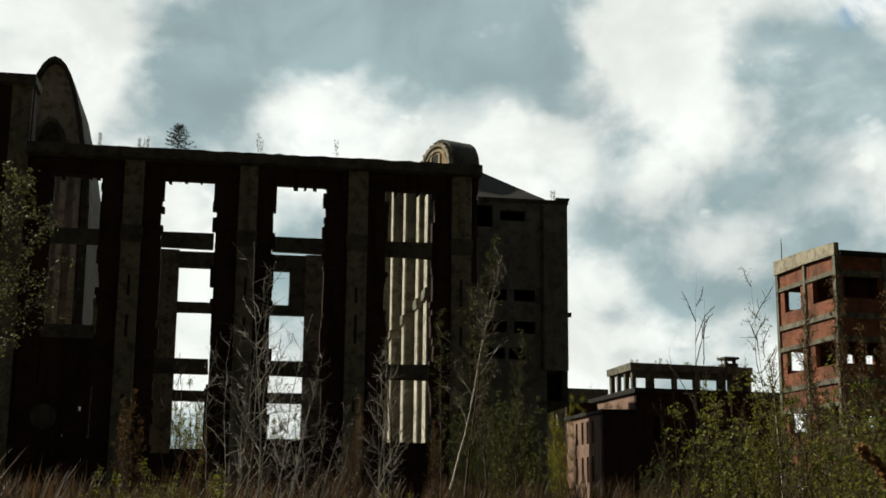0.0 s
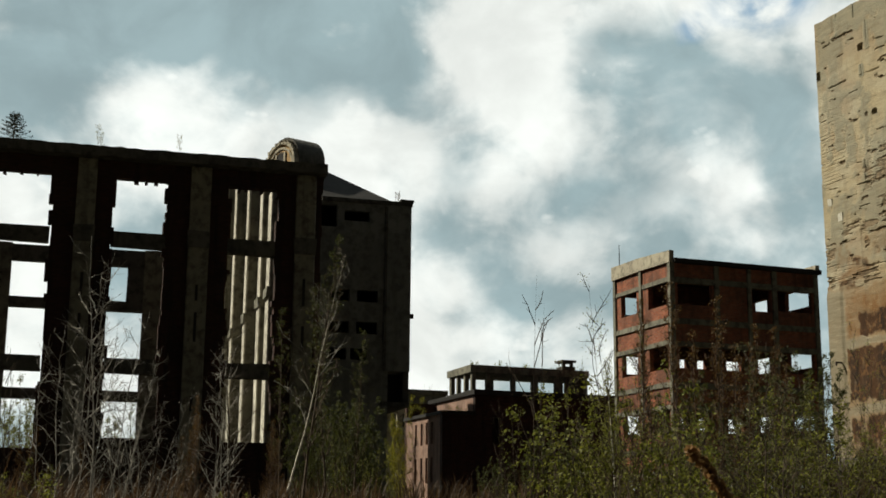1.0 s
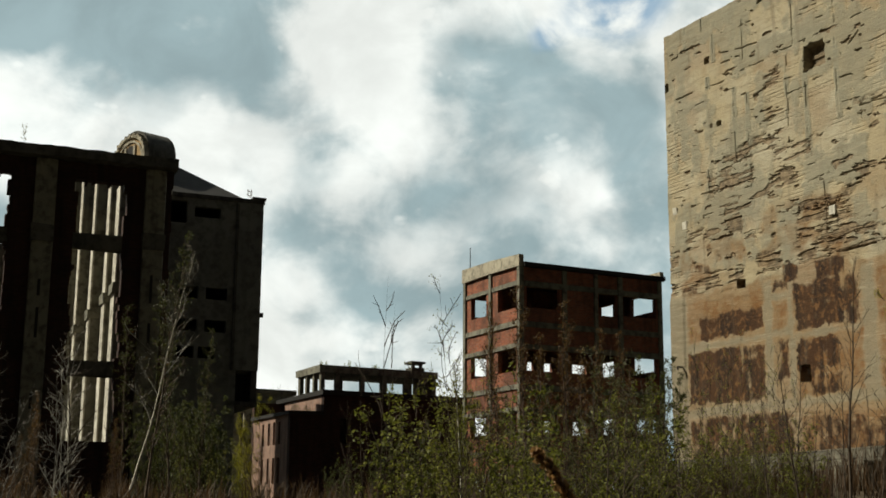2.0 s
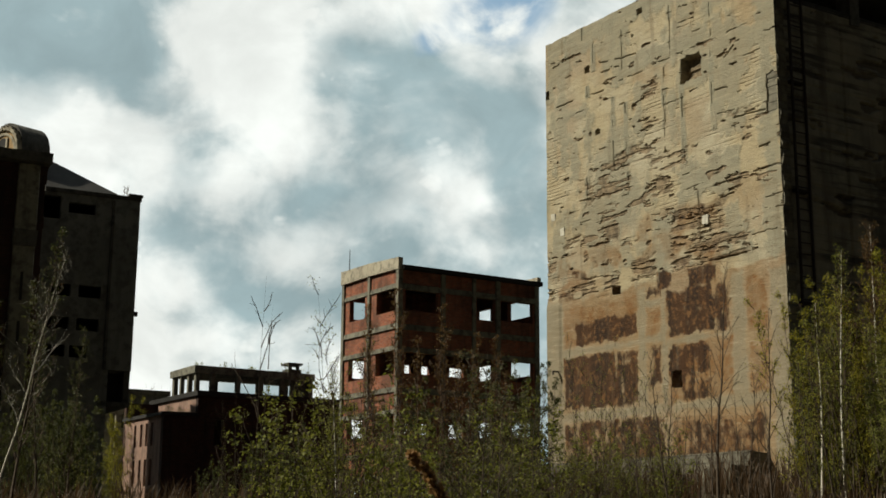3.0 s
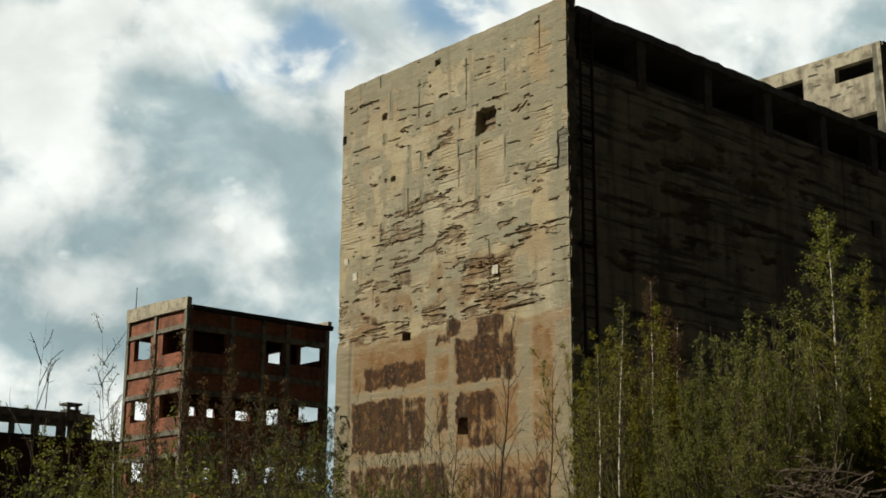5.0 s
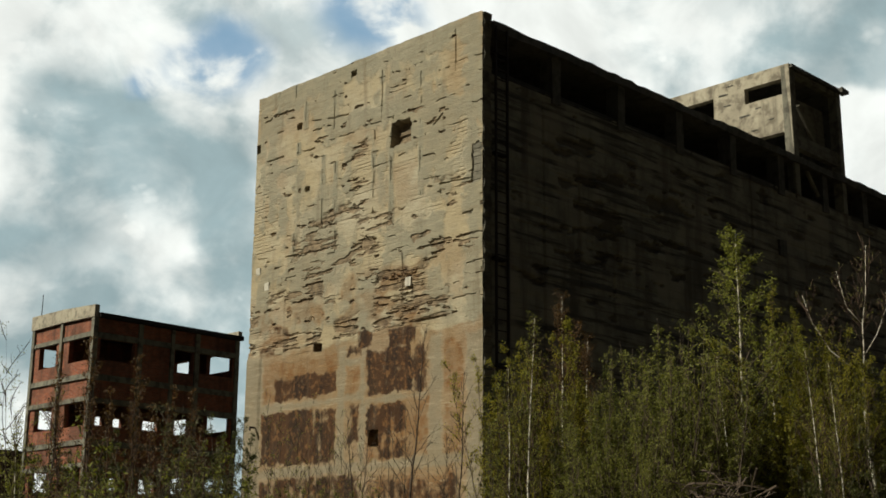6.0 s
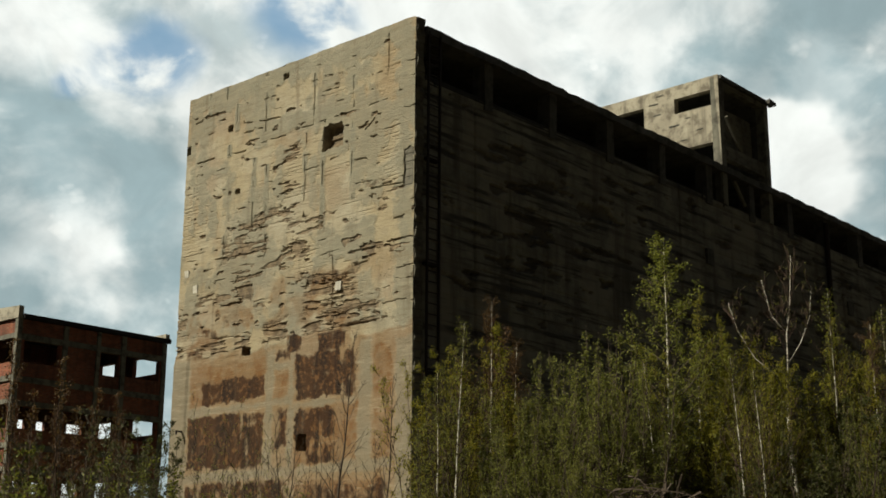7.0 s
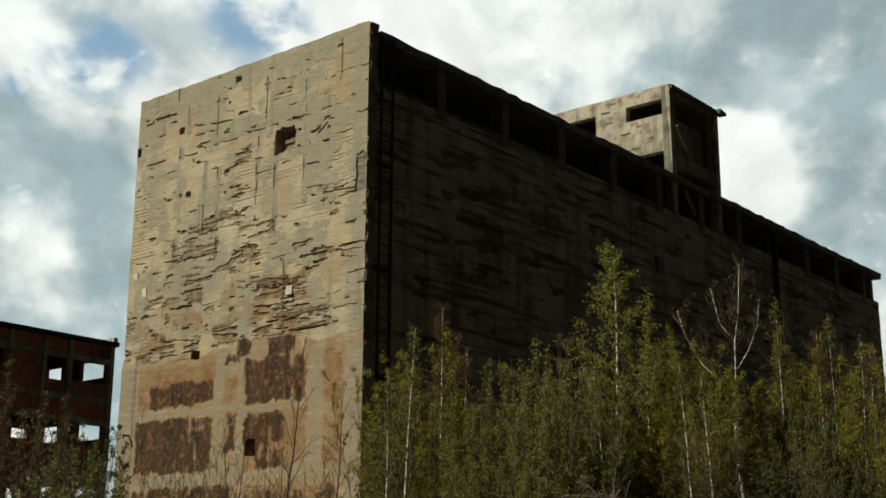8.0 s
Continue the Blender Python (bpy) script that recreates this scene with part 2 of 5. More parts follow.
def wall_skin():
    """Cream plaster over board-marked concrete, worn away to brown and rust-stained layers."""
    m, n, bsdf = material("worn_cream_plaster")
    p = n.add("ShaderNodeTexCoord").outputs["Object"]
    worn = n.add("ShaderNodeAttribute", attribute_name="worn").outputs["Fac"]
    brown = n.add("ShaderNodeAttribute", attribute_name="brown").outputs["Fac"]
    grey = n.add("ShaderNodeAttribute", attribute_name="patch").outputs["Fac"]
    big = n.noise(p, 0.5, 6.0, 0.6).outputs["Fac"]
    mid = n.noise(p, 2.6, 7.0, 0.65).outputs["Fac"]
    small = n.noise(p, 24.0, 4.0, 0.7).outputs["Fac"]
    col = n.mix(n.ramp(big, 0.35, 0.62), (0.475, 0.43, 0.32, 1), (0.46, 0.385, 0.25, 1))
    col = n.mix(n.ramp(mid, 0.48, 0.72, 0.0, 0.75), col, (0.40, 0.345, 0.235, 1))
    col = n.mix(n.math("MULTIPLY", grey, n.ramp(mid, 0.3, 0.6, 0.75, 1.0)), col, (0.285, 0.272, 0.205, 1))
    ochre = n.add("ShaderNodeAttribute", attribute_name="ochre").outputs["Fac"]
    col = n.mix(n.math("MULTIPLY", ochre, n.ramp(mid, 0.3, 0.62, 1.0, 0.7)), col, (0.225, 0.108, 0.035, 1))
    flake = n.noise(p, 5.5, 6.0, 0.7).outputs["Fac"]
    # grime along the board marks
    lay = n.add("ShaderNodeVectorMath", {0: p, 1: (1.0, 0.7, 8.0)}, operation="MULTIPLY").outputs[0]
    grime = n.noise(lay, 1.6, 6.0, 0.7).outputs["Fac"]
    col = n.mix(n.ramp(grime, 0.5, 0.68, 0.0, 0.5), col, (0.22, 0.175, 0.11, 1))
    col = n.mix(n.ramp(grime, 0.33, 0.46, 0.35, 0.0), col, (0.56, 0.50, 0.36, 1))
    col = n.mix(n.ramp(n.noise(lay, 4.0, 5.0, 0.7).outputs["Fac"], 0.6, 0.68, 0.0, 0.6), col, (0.13, 0.10, 0.065, 1))
    rusty = n.mix(n.ramp(streaks(n, p, 2.5), 0.42, 0.62), (0.062, 0.026, 0.009, 1), (0.022, 0.010, 0.005, 1))
    rusty = n.mix(n.ramp(flake, 0.50, 0.64, 0.0, 0.85), rusty, (0.20, 0.098, 0.036, 1))
    ragged_edge = n.math("MULTIPLY_ADD", n.math("SUBTRACT", n.math("MULTIPLY_ADD", streaks(n, p, 4.5), 0.6, n.math("MULTIPLY", flake, 0.5)), 0.55), 1.3, brown)
    col = n.mix(n.math("MULTIPLY", n.ramp(ragged_edge, 0.25, 0.85, 0.0, 0.97), n.ramp(brown, 0.02, 0.15)), col, rusty)
    col = n.mix(n.math("MULTIPLY", worn, 0.8), col, n.mix(n.ramp(flake, 0.4, 0.6), (0.12, 0.085, 0.055, 1), (0.29, 0.21, 0.13, 1)))
    col = n.mix(n.ramp(streaks(n, p, 3.0), 0.55, 0.75, 0.0, 0.45), col, (0.17, 0.13, 0.085, 1))
    col = n.mix(n.math("MULTIPLY", small, 0.5), col, (0.10, 0.09, 0.07, 1), "MULTIPLY")
    finish(n, bsdf, col, n.math("ADD", small, n.math("MULTIPLY", mid, 2.0)), 0.7, 0.03)
    return m
SKIN = wall_skin()

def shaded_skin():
    """Grey board-marked concrete, darkened in colour for the side in shade, with dark hollows where boards have fallen
    away.
    """
    m, n, bsdf = material("shaded_board_concrete")
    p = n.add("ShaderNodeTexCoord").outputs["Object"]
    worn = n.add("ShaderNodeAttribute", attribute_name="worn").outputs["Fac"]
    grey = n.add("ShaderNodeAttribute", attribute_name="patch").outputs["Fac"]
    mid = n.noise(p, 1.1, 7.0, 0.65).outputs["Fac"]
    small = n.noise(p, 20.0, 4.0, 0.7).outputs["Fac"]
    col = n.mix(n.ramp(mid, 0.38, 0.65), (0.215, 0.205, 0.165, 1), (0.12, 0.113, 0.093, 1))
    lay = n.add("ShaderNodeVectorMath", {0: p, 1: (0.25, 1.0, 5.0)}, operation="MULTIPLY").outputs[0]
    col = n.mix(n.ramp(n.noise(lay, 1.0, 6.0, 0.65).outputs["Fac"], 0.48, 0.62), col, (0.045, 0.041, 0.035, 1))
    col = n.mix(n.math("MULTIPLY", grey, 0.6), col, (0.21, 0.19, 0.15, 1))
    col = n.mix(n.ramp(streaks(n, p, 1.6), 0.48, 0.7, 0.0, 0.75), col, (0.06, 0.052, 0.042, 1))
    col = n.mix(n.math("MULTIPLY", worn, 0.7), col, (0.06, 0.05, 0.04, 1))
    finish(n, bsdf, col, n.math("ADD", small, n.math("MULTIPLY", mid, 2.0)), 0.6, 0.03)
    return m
SKIN_SHADED = shaded_skin()

def ground_material():
    m, n, bsdf = material("dry_scrub_ground", 0.95)
    p = n.add("ShaderNodeTexCoord").outputs["Object"]
    a = n.noise(p, 0.25, 6.0, 0.6).outputs["Fac"]
    b = n.noise(p, 5.0, 6.0, 0.7).outputs["Fac"]
    col = n.mix(n.ramp(a, 0.4, 0.6), (0.08, 0.056, 0.032, 1), (0.045, 0.048, 0.02, 1))
    col = n.mix(n.ramp(b, 0.4, 0.7), col, (0.045, 0.035, 0.022, 1))
    finish(n, bsdf, col, b, 0.8, 0.08)
    return m
EARTH = ground_material()

# ---- building helpers ----
def mesh_of(name, bm):
    me = bpy.data.meshes.new(name)
    bm.to_mesh(me)
    bm.free()
    return me

def part(name, bm, mat, parent=None, label="", smooth=False):
    me = mesh_of(name, bm) if isinstance(bm, bmesh.types.BMesh) else bm
    me.materials.append(mat)
    if smooth:
        me.polygons.foreach_set("use_smooth", [True] * len(me.polygons))
    ob = new(name, me)
    ob.parent = parent
    return tagged(ob, label=label)

def thing(name, m, label, category, group="", kind=""):
    ob = new(name)
    ob.matrix_world = m
    return tagged(ob, label, category, group, kind)

def box(bm, x0, x1, y0, y1, z0, z1, rough=0.0):
    vs = [bm.verts.new((x + random.uniform(-rough, rough), y + random.uniform(-rough, rough), z + random.uniform(-rough, rough)))
          for x in (x0, x1) for y in (y0, y1) for z in (z0, z1)]
    for f in ((0, 1, 3, 2), (4, 6, 7, 5), (0, 4, 5, 1), (2, 3, 7, 6), (0, 2, 6, 4), (1, 5, 7, 3)):
        bm.faces.new([vs[i] for i in f])
    return bm

def boxes(*spans, rough=0.0):
    bm = bmesh.new()
    for s in spans:
        box(bm, *s, rough=rough)
    return bm

def pierced(along, u0, u1, w0, w1, z0, z1, holes):
    """A wall from u0 to u1 along 'x' or 'y', from w0 to w1 thick, with oblong holes (u0, u1, z0, z1) cut through it, in one closed mesh."""
    bm = bmesh.new()
    us = sorted({u0, u1, *[min(max(h[k], u0), u1) for h in holes for k in (0, 1)]})
    zs = sorted({z0, z1, *[min(max(h[k], z0), z1) for h in holes for k in (2, 3)]})
    made = {}
    def corner(i, j, k):
        if (i, j, k) not in made:
            u, w = us[i], (w0, w1)[k]
            made[i, j, k] = bm.verts.new((u, w, zs[j]) if along == "x" else (w, u, zs[j]))
        return made[i, j, k]
    def solid(i, j):
        if not (0 <= i < len(us) - 1 and 0 <= j < len(zs) - 1):
            return False
        u, z = (us[i] + us[i + 1]) / 2, (zs[j] + zs[j + 1]) / 2
        return not any(h[0] < u < h[1] and h[2] < z < h[3] for h in holes)
    for i in range(len(us) - 1):
        for j in range(len(zs) - 1):
            if not solid(i, j):
                continue
            for k in (0, 1):
                bm.faces.new([corner(i + a, j + b, k) for a, b in ((0, 0), (1, 0), (1, 1), (0, 1))])
            for (di, dj), ((a, b), (c, d)) in (((-1, 0), ((0, 0), (0, 1))), ((1, 0), ((1, 0), (1, 1))), ((0, -1), ((0, 0), (1, 0))), ((0, 1), ((0, 1), (1, 1)))):
                if not solid(i + di, j + dj):
                    bm.faces.new((corner(i + a, j + b, 0), corner(i + c, j + d, 0), corner(i + c, j + d, 1), corner(i + a, j + b, 1)))
    bmesh.ops.recalc_face_normals(bm, faces=bm.faces)
    return bm

def ragged(x0, x1, y0, y1, z0, z1, left=0.0, right=0.0, course=0.24):
    """A brick pier in courses whose broken edges stand in and out."""
    bm = bmesh.new()
    z, l, r = z0, 0.0, 0.0
    while z < z1 - 1e-3:
        top = min(z + course * random.uniform(0.7, 1.6), z1)
        if random.random() < 0.6:
            l, r = random.uniform(0, left), random.uniform(0, right)
        box(bm, x0 + l, x1 - r, y0 + random.uniform(0, 0.015), y1, z, top)
        z = top
    return bm

def arch_prism(half, spring, crown, y0, y1, base, steps=24, power=2.0):
    """A solid under an arch, extruded along y."""
    bm = bmesh.new()
    line = [(-half, base)] + [(half * math.sin(a), spring + (crown - spring) * max(math.cos(a), 0.0) ** (2 / power))
            for a in [(-0.5 + i / steps) * math.pi for i in range(steps + 1)]] + [(half, base)]
    front, back = [[bm.verts.new((x, y, z)) for x, z in line] for y in (y0, y1)]
    bm.faces.new(front)
    bm.faces.new(back[::-1])
    for i in range(len(line)):
        j = (i + 1) % len(line)
        bm.faces.new((front[j], front[i], back[i], back[j]))
    bmesh.ops.recalc_face_normals(bm, faces=bm.faces)
    return bm

def arch_band(half, spring, crown, thick, y0, y1, base, steps=24, power=2.0, jag=0.0):
    """A bent band that follows the same arch, as thick as given."""
    bm = bmesh.new()
    rings = []
    line = [(-1.0, None)] + [(math.sin(a), max(math.cos(a), 0.0) ** (2 / power)) for a in [(-0.5 + i / steps) * math.pi for i in range(steps + 1)]] + [(1.0, None)]
    for s, c in line:
        th = thick + random.uniform(-jag, jag)
        pts = []
        for h, k in ((half, 0.0), (half + th, th)):
            z = base if c is None else spring + (crown + k - spring) * c
            pts.append((s * h, z))
        rings.append([bm.verts.new((x, y, z)) for y in (y0, y1) for x, z in pts])
    for a, b in zip(rings, rings[1:]):
        for i, j in ((0, 1), (1, 3), (3, 2), (2, 0)):
            bm.faces.new((a[i], a[j], b[j], b[i]))
    for r in (rings[0], rings[-1]):
        bm.faces.new((r[0], r[1], r[3], r[2]))
    bmesh.ops.recalc_face_normals(bm, faces=bm.faces)
    return bm

def lattice(u, v, seed):
    """Smooth value noise on arrays, from 0 to 1."""
    def hashed(i, j):
        h = np.sin(i * 127.1 + j * 311.7 + seed * 74.7) * 43758.5453
        return h - np.floor(h)
    i, j = np.floor(u), np.floor(v)
    a, b = u - i, v - j
    a, b = a * a * (3 - 2 * a), b * b * (3 - 2 * b)
    return (hashed(i, j) * (1 - a) + hashed(i + 1, j) * a) * (1 - b) + (hashed(i, j + 1) * (1 - a) + hashed(i + 1, j + 1) * a) * b

def fractal(u, v, seed, octaves=4):
    total, gain, norm = 0.0, 1.0, 0.0
    for k in range(octaves):
        total = total + gain * lattice(u * 2 ** k, v * 2 ** k, seed + k * 13)
        norm += gain
        gain *= 0.55
    return total / norm

def ease(x, lo, hi):
    t = np.clip((x - lo) / (hi - lo), 0, 1)
    return t * t * (3 - 2 * t)

def rise(x, y):
    """The height of the ground: a low spot where the camera stands, and a bank up to the buildings."""
    d = np.hypot(x, y)
    return (1.75 + 0.75 * ease(np.degrees(np.arctan2(x, y)), 20, 40)) * ease(d, 7, 26) + 0.5 * (fractal(x * 0.12 + 40, y * 0.12 + 40, 3) - 0.5) * ease(d, 4, 12) * (1 - ease(d, 60, 120))

# ---- ground ----
def build_ground():
    r = np.concatenate([[0.0], np.geomspace(1.2, 4000.0, 110)])
    n = 144
    ang = np.linspace(0, 2 * np.pi, n, endpoint=False)
    R, A = np.meshgrid(r[1:], ang, indexing="ij")
    X, Y = R * np.sin(A), R * np.cos(A)
    Z = rise(X, Y)
    verts = [(0.0, 0.0, float(rise(np.array(0.0), np.array(0.0))))] + list(zip(X.ravel().tolist(), Y.ravel().tolist(), Z.ravel().tolist()))
    faces = [(0, 1 + (j + 1) % n, 1 + j) for j in range(n)]
    for i in range(len(r) - 2):
        for j in range(n):
            a, b = 1 + i * n + j, 1 + i * n + (j + 1) % n
            faces.append((a, b, b + n, a + n))
    me = bpy.data.meshes.new("ground")
    me.from_pydata(verts, [], faces)
    tagged(part("ground", me, EARTH, None, "dry brown scrub ground rising in a low bank", True), category="ground", kind="structure")

build_ground()

# ---- ruined factory with an open facade ----
COMPLEX = pose(-4.51, 58.28, 0, 0, 0, -4.51)

def build_facade():
    t = thing("ruined_factory", COMPLEX, "roofless brick factory, sooty and darkened for shade, with open window bays and concrete pilasters", "building")
    for x0, x1 in ((3.93, 4.78), (8.92, 9.74), (13.78, 14.68), (18.50, 19.40)):
        bm = boxes((x0, x1, 0.0, 0.75, 0.0, 17.24))
        bmesh.ops.bevel(bm, geom=bm.edges[:], offset=0.03, segments=1, affect="EDGES")
        p = part("pilaster", bm, CONCRETE, t, "stained grey concrete pilaster")
        part("bracket", boxes((x0 - 0.04, x1 + 0.04, -0.05, 0.2, 13.55, 14.3), rough=0.04), CONCRETE_DARK, p)
        for z in (6.4, 9.4, 11.2):
            part("chase", boxes((x0 + 0.38, x0 + 0.5, -0.012, 0.05, z, z + random.uniform(0.3, 1.3))), TAR_AND_SHADE, p)
    # brick colour holds the backlit facade's shade as well as soot
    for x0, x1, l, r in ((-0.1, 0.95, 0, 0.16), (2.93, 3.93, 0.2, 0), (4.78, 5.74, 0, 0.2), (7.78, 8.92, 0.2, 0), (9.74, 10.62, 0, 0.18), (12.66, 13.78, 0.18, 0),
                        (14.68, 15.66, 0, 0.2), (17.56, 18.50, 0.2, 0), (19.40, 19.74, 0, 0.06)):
        part("brick_pier", ragged(x0, x1, 0.22, 0.72, 0.0, 16.5, l, r), BRICK_SOOT_SHADE, t)
    part("spandrel", boxes((-0.1, 19.74, 0.22, 0.72, 16.5, 17.26)), BRICK_SOOT_SHADE, t)
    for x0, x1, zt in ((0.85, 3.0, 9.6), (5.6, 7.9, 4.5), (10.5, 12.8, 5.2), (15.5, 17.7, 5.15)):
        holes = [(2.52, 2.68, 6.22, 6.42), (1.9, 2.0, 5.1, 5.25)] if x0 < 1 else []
        part("brick_infill", pierced("x", x0, x1, 0.26, 0.70, 0.0, zt, holes), BRICK_SOOT_SHADE, t)
        for zb, zh in ((13.45, 14.13), (7.93, 8.58)):
            if zb > zt:
                part("beam", boxes((x0, x1, 0.28, 0.66, zb, zh), rough=0.03), CONCRETE_DARK, t, "grey concrete beam")
        for k in range(3):
            x = random.uniform(x0 + 0.2, x1 - 0.2)
            part("loose_brick", boxes((x, x + random.uniform(0.08, 0.2), 0.26, 0.6, 16.5 - random.uniform(0.05, 0.2), 16.52), rough=0.02), BRICK_SOOT_SHADE, t)
    part("lintel", boxes((0.8, 3.0, 0.24, 0.72, 9.3, 9.9), rough=0.02), CONCRETE_DARK, t)
    bm = boxes((-0.22, 19.82, -0.42, 1.3, 17.27, 17.72))
    bmesh.ops.subdivide_edges(bm, edges=[e for e in bm.edges if abs(e.verts[0].co.x - e.verts[1].co.x) > 1], cuts=60)
    for v in bm.verts:
        v.co.z += random.uniform(-0.03, 0.02)
        v.co.y += random.uniform(-0.03, 0.03)
    part("cornice", bm, CONCRETE_DARK, t, "dark concrete cornice slab with broken edges")
    # round plate on the low wall
    bm = bmesh.new()
    bmesh.ops.create_cone(bm, cap_ends=True, segments=28, radius1=0.56, radius2=0.52, depth=0.12, matrix=pose(1.17, 0.22, 5.93, 90))
    part("round_plate", bm, CONCRETE_DARK, t, "round grey plate")
    # inner row of posts and beams
    for x0, x1, z1 in ((4.95, 6.19, 14.5), (12.27, 13.6, 14.5), (8.6, 9.4, 14.5), (2.3, 3.2, 12.0)):
        p = part("inner_post", boxes((x0, x1, 6.0, 6.6, 0.0, z1), rough=0.02), CONCRETE, t)
        if x0 == 4.95:
            for k in range(26):
                z = 4.5 + k * 0.34
                # raised black box stands in for the shade inside a bolt hole
                part("bolt_hole", boxes((5.70, 5.80, 5.985, 6.1, z, z + 0.07)), TAR_AND_SHADE, p)
    for x0, x1, z0, z1 in ((2.3, 13.6, 13.68, 14.45), (2.3, 13.6, 11.5, 11.96), (2.3, 13.6, 7.25, 7.74), (11.5, 12.3, 11.96, 13.7)):
        part("inner_beam", boxes((x0, x1, 6.05, 6.5, z0, z1), rough=0.02), CONCRETE_DARK, t)
    part("inner_wall", boxes((2.3, 13.6, 6.1, 6.5, 0.0, 5.0)), BRICK_SOOT_SHADE, t)
    part("end_wall", pierced("y", 0.72, 6.5, 19.3, 19.72, 0.0, 17.26, []), BRICK_SOOT_SHADE, t)

def build_left_block():
    t = thing("stair_tower", COMPLEX, "dark taller corner block of the brick factory", "building")
    part("wall", boxes((-12.0, -0.16, 0.2, 1.2, 0.0, 20.38)), BRICK_SOOT_SHADE, t)
    part("pilaster", boxes((-1.09, -0.23, 0.0, 0.3, 0.0, 20.38), rough=0.01), CONCRETE, t, "stained concrete pilaster")
    part("cornice", boxes((-12.2, -0.06, -0.4, 1.3, 20.38, 20.78), rough=0.02), CONCRETE_DARK, t)

def build_vault_hall():
    t = thing("vaulted_hall", COMPLEX @ pose(-0.49, 8.0, 0), "tall grey concrete gable under a barrel vault", "building")
    part("gable", arch_prism(1.84, 17.0, 24.15, 0.0, 6.0, 0.0, power=1.2), PLASTER, t)
    part("vault", arch_band(1.84, 17.0, 24.15, 0.30, -0.45, 6.2, 9.0, power=1.2, jag=0.05), CONCRETE_DARK, t, "thick dark concrete vault shell")
    part("niche_ring", arch_band(0.62, 19.7, 21.1, 0.2, -0.22, 0.1, 18.4, power=1.6, jag=0.04), CONCRETE, t)
    # dark panel stands in for the shaded hollow of the niche
    part("niche", arch_prism(0.60, 19.7, 21.05, -0.06, 0.1, 18.4, power=1.6), CONCRETE_DARK, t)
    for x in (-0.9, -0.1, 0.65, 1.35):
        part("rib", boxes((x, x + 0.3, -0.35, 0.05, 9.0, 18.2), rough=0.02), PLASTER, t, "pale plastered rib")

def build_tower():
    t = thing("concrete_tower", COMPLEX, "grey plastered concrete tower block with small dark windows", "building")
    wins = [(22.33, 23.68, 17.15, 17.69), (21.0, 21.95, 16.77, 17.94)]
    wins += [(a, b, z, z + 0.62) for z in (12.92, 11.26) for a, b in ((21.66, 22.70), (23.08, 24.18))]
    wins += [(21.66, 22.6, 9.91, 10.5), (22.8, 23.67, 9.91, 10.5), (22.64, 23.22, 6.61, 7.22), (24.78, 25.5, 7.84, 9.4)]
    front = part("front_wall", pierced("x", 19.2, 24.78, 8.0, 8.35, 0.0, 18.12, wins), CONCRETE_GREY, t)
    part("corner_pier", boxes((24.55, 25.9, 7.93, 8.45, 9.4, 18.12)), CONCRETE_GREY, t)
    part("joint", boxes((24.50, 24.62, 7.88, 8.0, 9.4, 18.0)), CONCRETE_DARK, t)
    part("side_wall", boxes((25.5, 25.9, 8.46, 30.0, 9.4, 18.12)), CONCRETE_GREY, t)
    part("low_side_wall", pierced("y", 8.36, 30.0, 24.4, 24.78, 0.0, 7.84, [(14.8, 17.2, 6.9, 7.7)]), CONCRETE_GREY, t)
    # black panel and dark side put in for the deep shade of the recess
    part("dark_recess", boxes((24.79, 25.88, 9.0, 9.4, 7.84, 9.4)), TAR_AND_SHADE, t)
    part("recess_side", boxes((25.6, 25.9, 8.1, 9.0, 7.84, 9.4)), CONCRETE_DARK, t)
    part("ledge", boxes((24.3, 25.95, 8.0, 30.0, 7.62, 7.84)), CONCRETE_DARK, t)
    part("parapet", boxes((21.1, 25.95, 7.9, 8.5, 18.122, 18.32), rough=0.015), CONCRETE_DARK, t)
    part("corner_cap", boxes((25.3, 26.0, 7.86, 8.6, 18.32, 18.46), rough=0.02), CONCRETE_DARK, t)
    part("drain_stub", boxes((25.9, 26.12, 8.1, 8.3, 12.2, 12.42), rough=0.02), RUST, t)
    # unseen slabs added inside to keep the window openings dark
    for z in (9.3, 12.0, 15.0):
        part("floor_slab", boxes((19.6, 25.5, 8.36, 29.6, z, z + 0.25)), CONCRETE_DARK, t)
    part("back_wall", boxes((19.2, 25.9, 29.6, 30.0, 0.0, 18.12)), CONCRETE_GREY, t)
    # west walls paler than the front: sunlight on this side put into the colour
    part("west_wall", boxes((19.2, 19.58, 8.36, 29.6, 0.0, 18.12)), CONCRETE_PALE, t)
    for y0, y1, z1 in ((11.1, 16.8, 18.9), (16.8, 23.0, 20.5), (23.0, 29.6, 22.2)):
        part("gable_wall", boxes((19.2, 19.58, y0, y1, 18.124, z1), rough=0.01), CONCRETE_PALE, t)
    for y in (7.9, 11.1, 16.8, 23.0, 28.0):
        top = 18.5 + (y - 7.9) * 0.27
        pier = part("buttress", boxes((18.58, 19.2, y, y + 1.0, 0.0, top), rough=0.02), CONCRETE, t, "grey concrete buttress")
        # pale slab added to paint a sunlit side onto the grey buttress
        part("facing", boxes((18.50, 18.577, y - 0.02, y + 1.05, 0.0, top - 0.1), rough=0.015), PLASTER, pier, "thin pale slab painted as a sunlit edge")
        part("weathering", boxes((18.40, 19.2, y - 0.1, y + 1.1, 12.9, 13.4), rough=0.04), CONCRETE, pier)
    bm = bmesh.new()
    c = [bm.verts.new(p) for p in ((19.1, 8.1, 18.13), (25.45, 8.1, 18.13), (25.6, 30, 18.13), (19.1, 30, 18.13), (21.6, 12.6, 21.15), (21.6, 27.0, 21.15))]
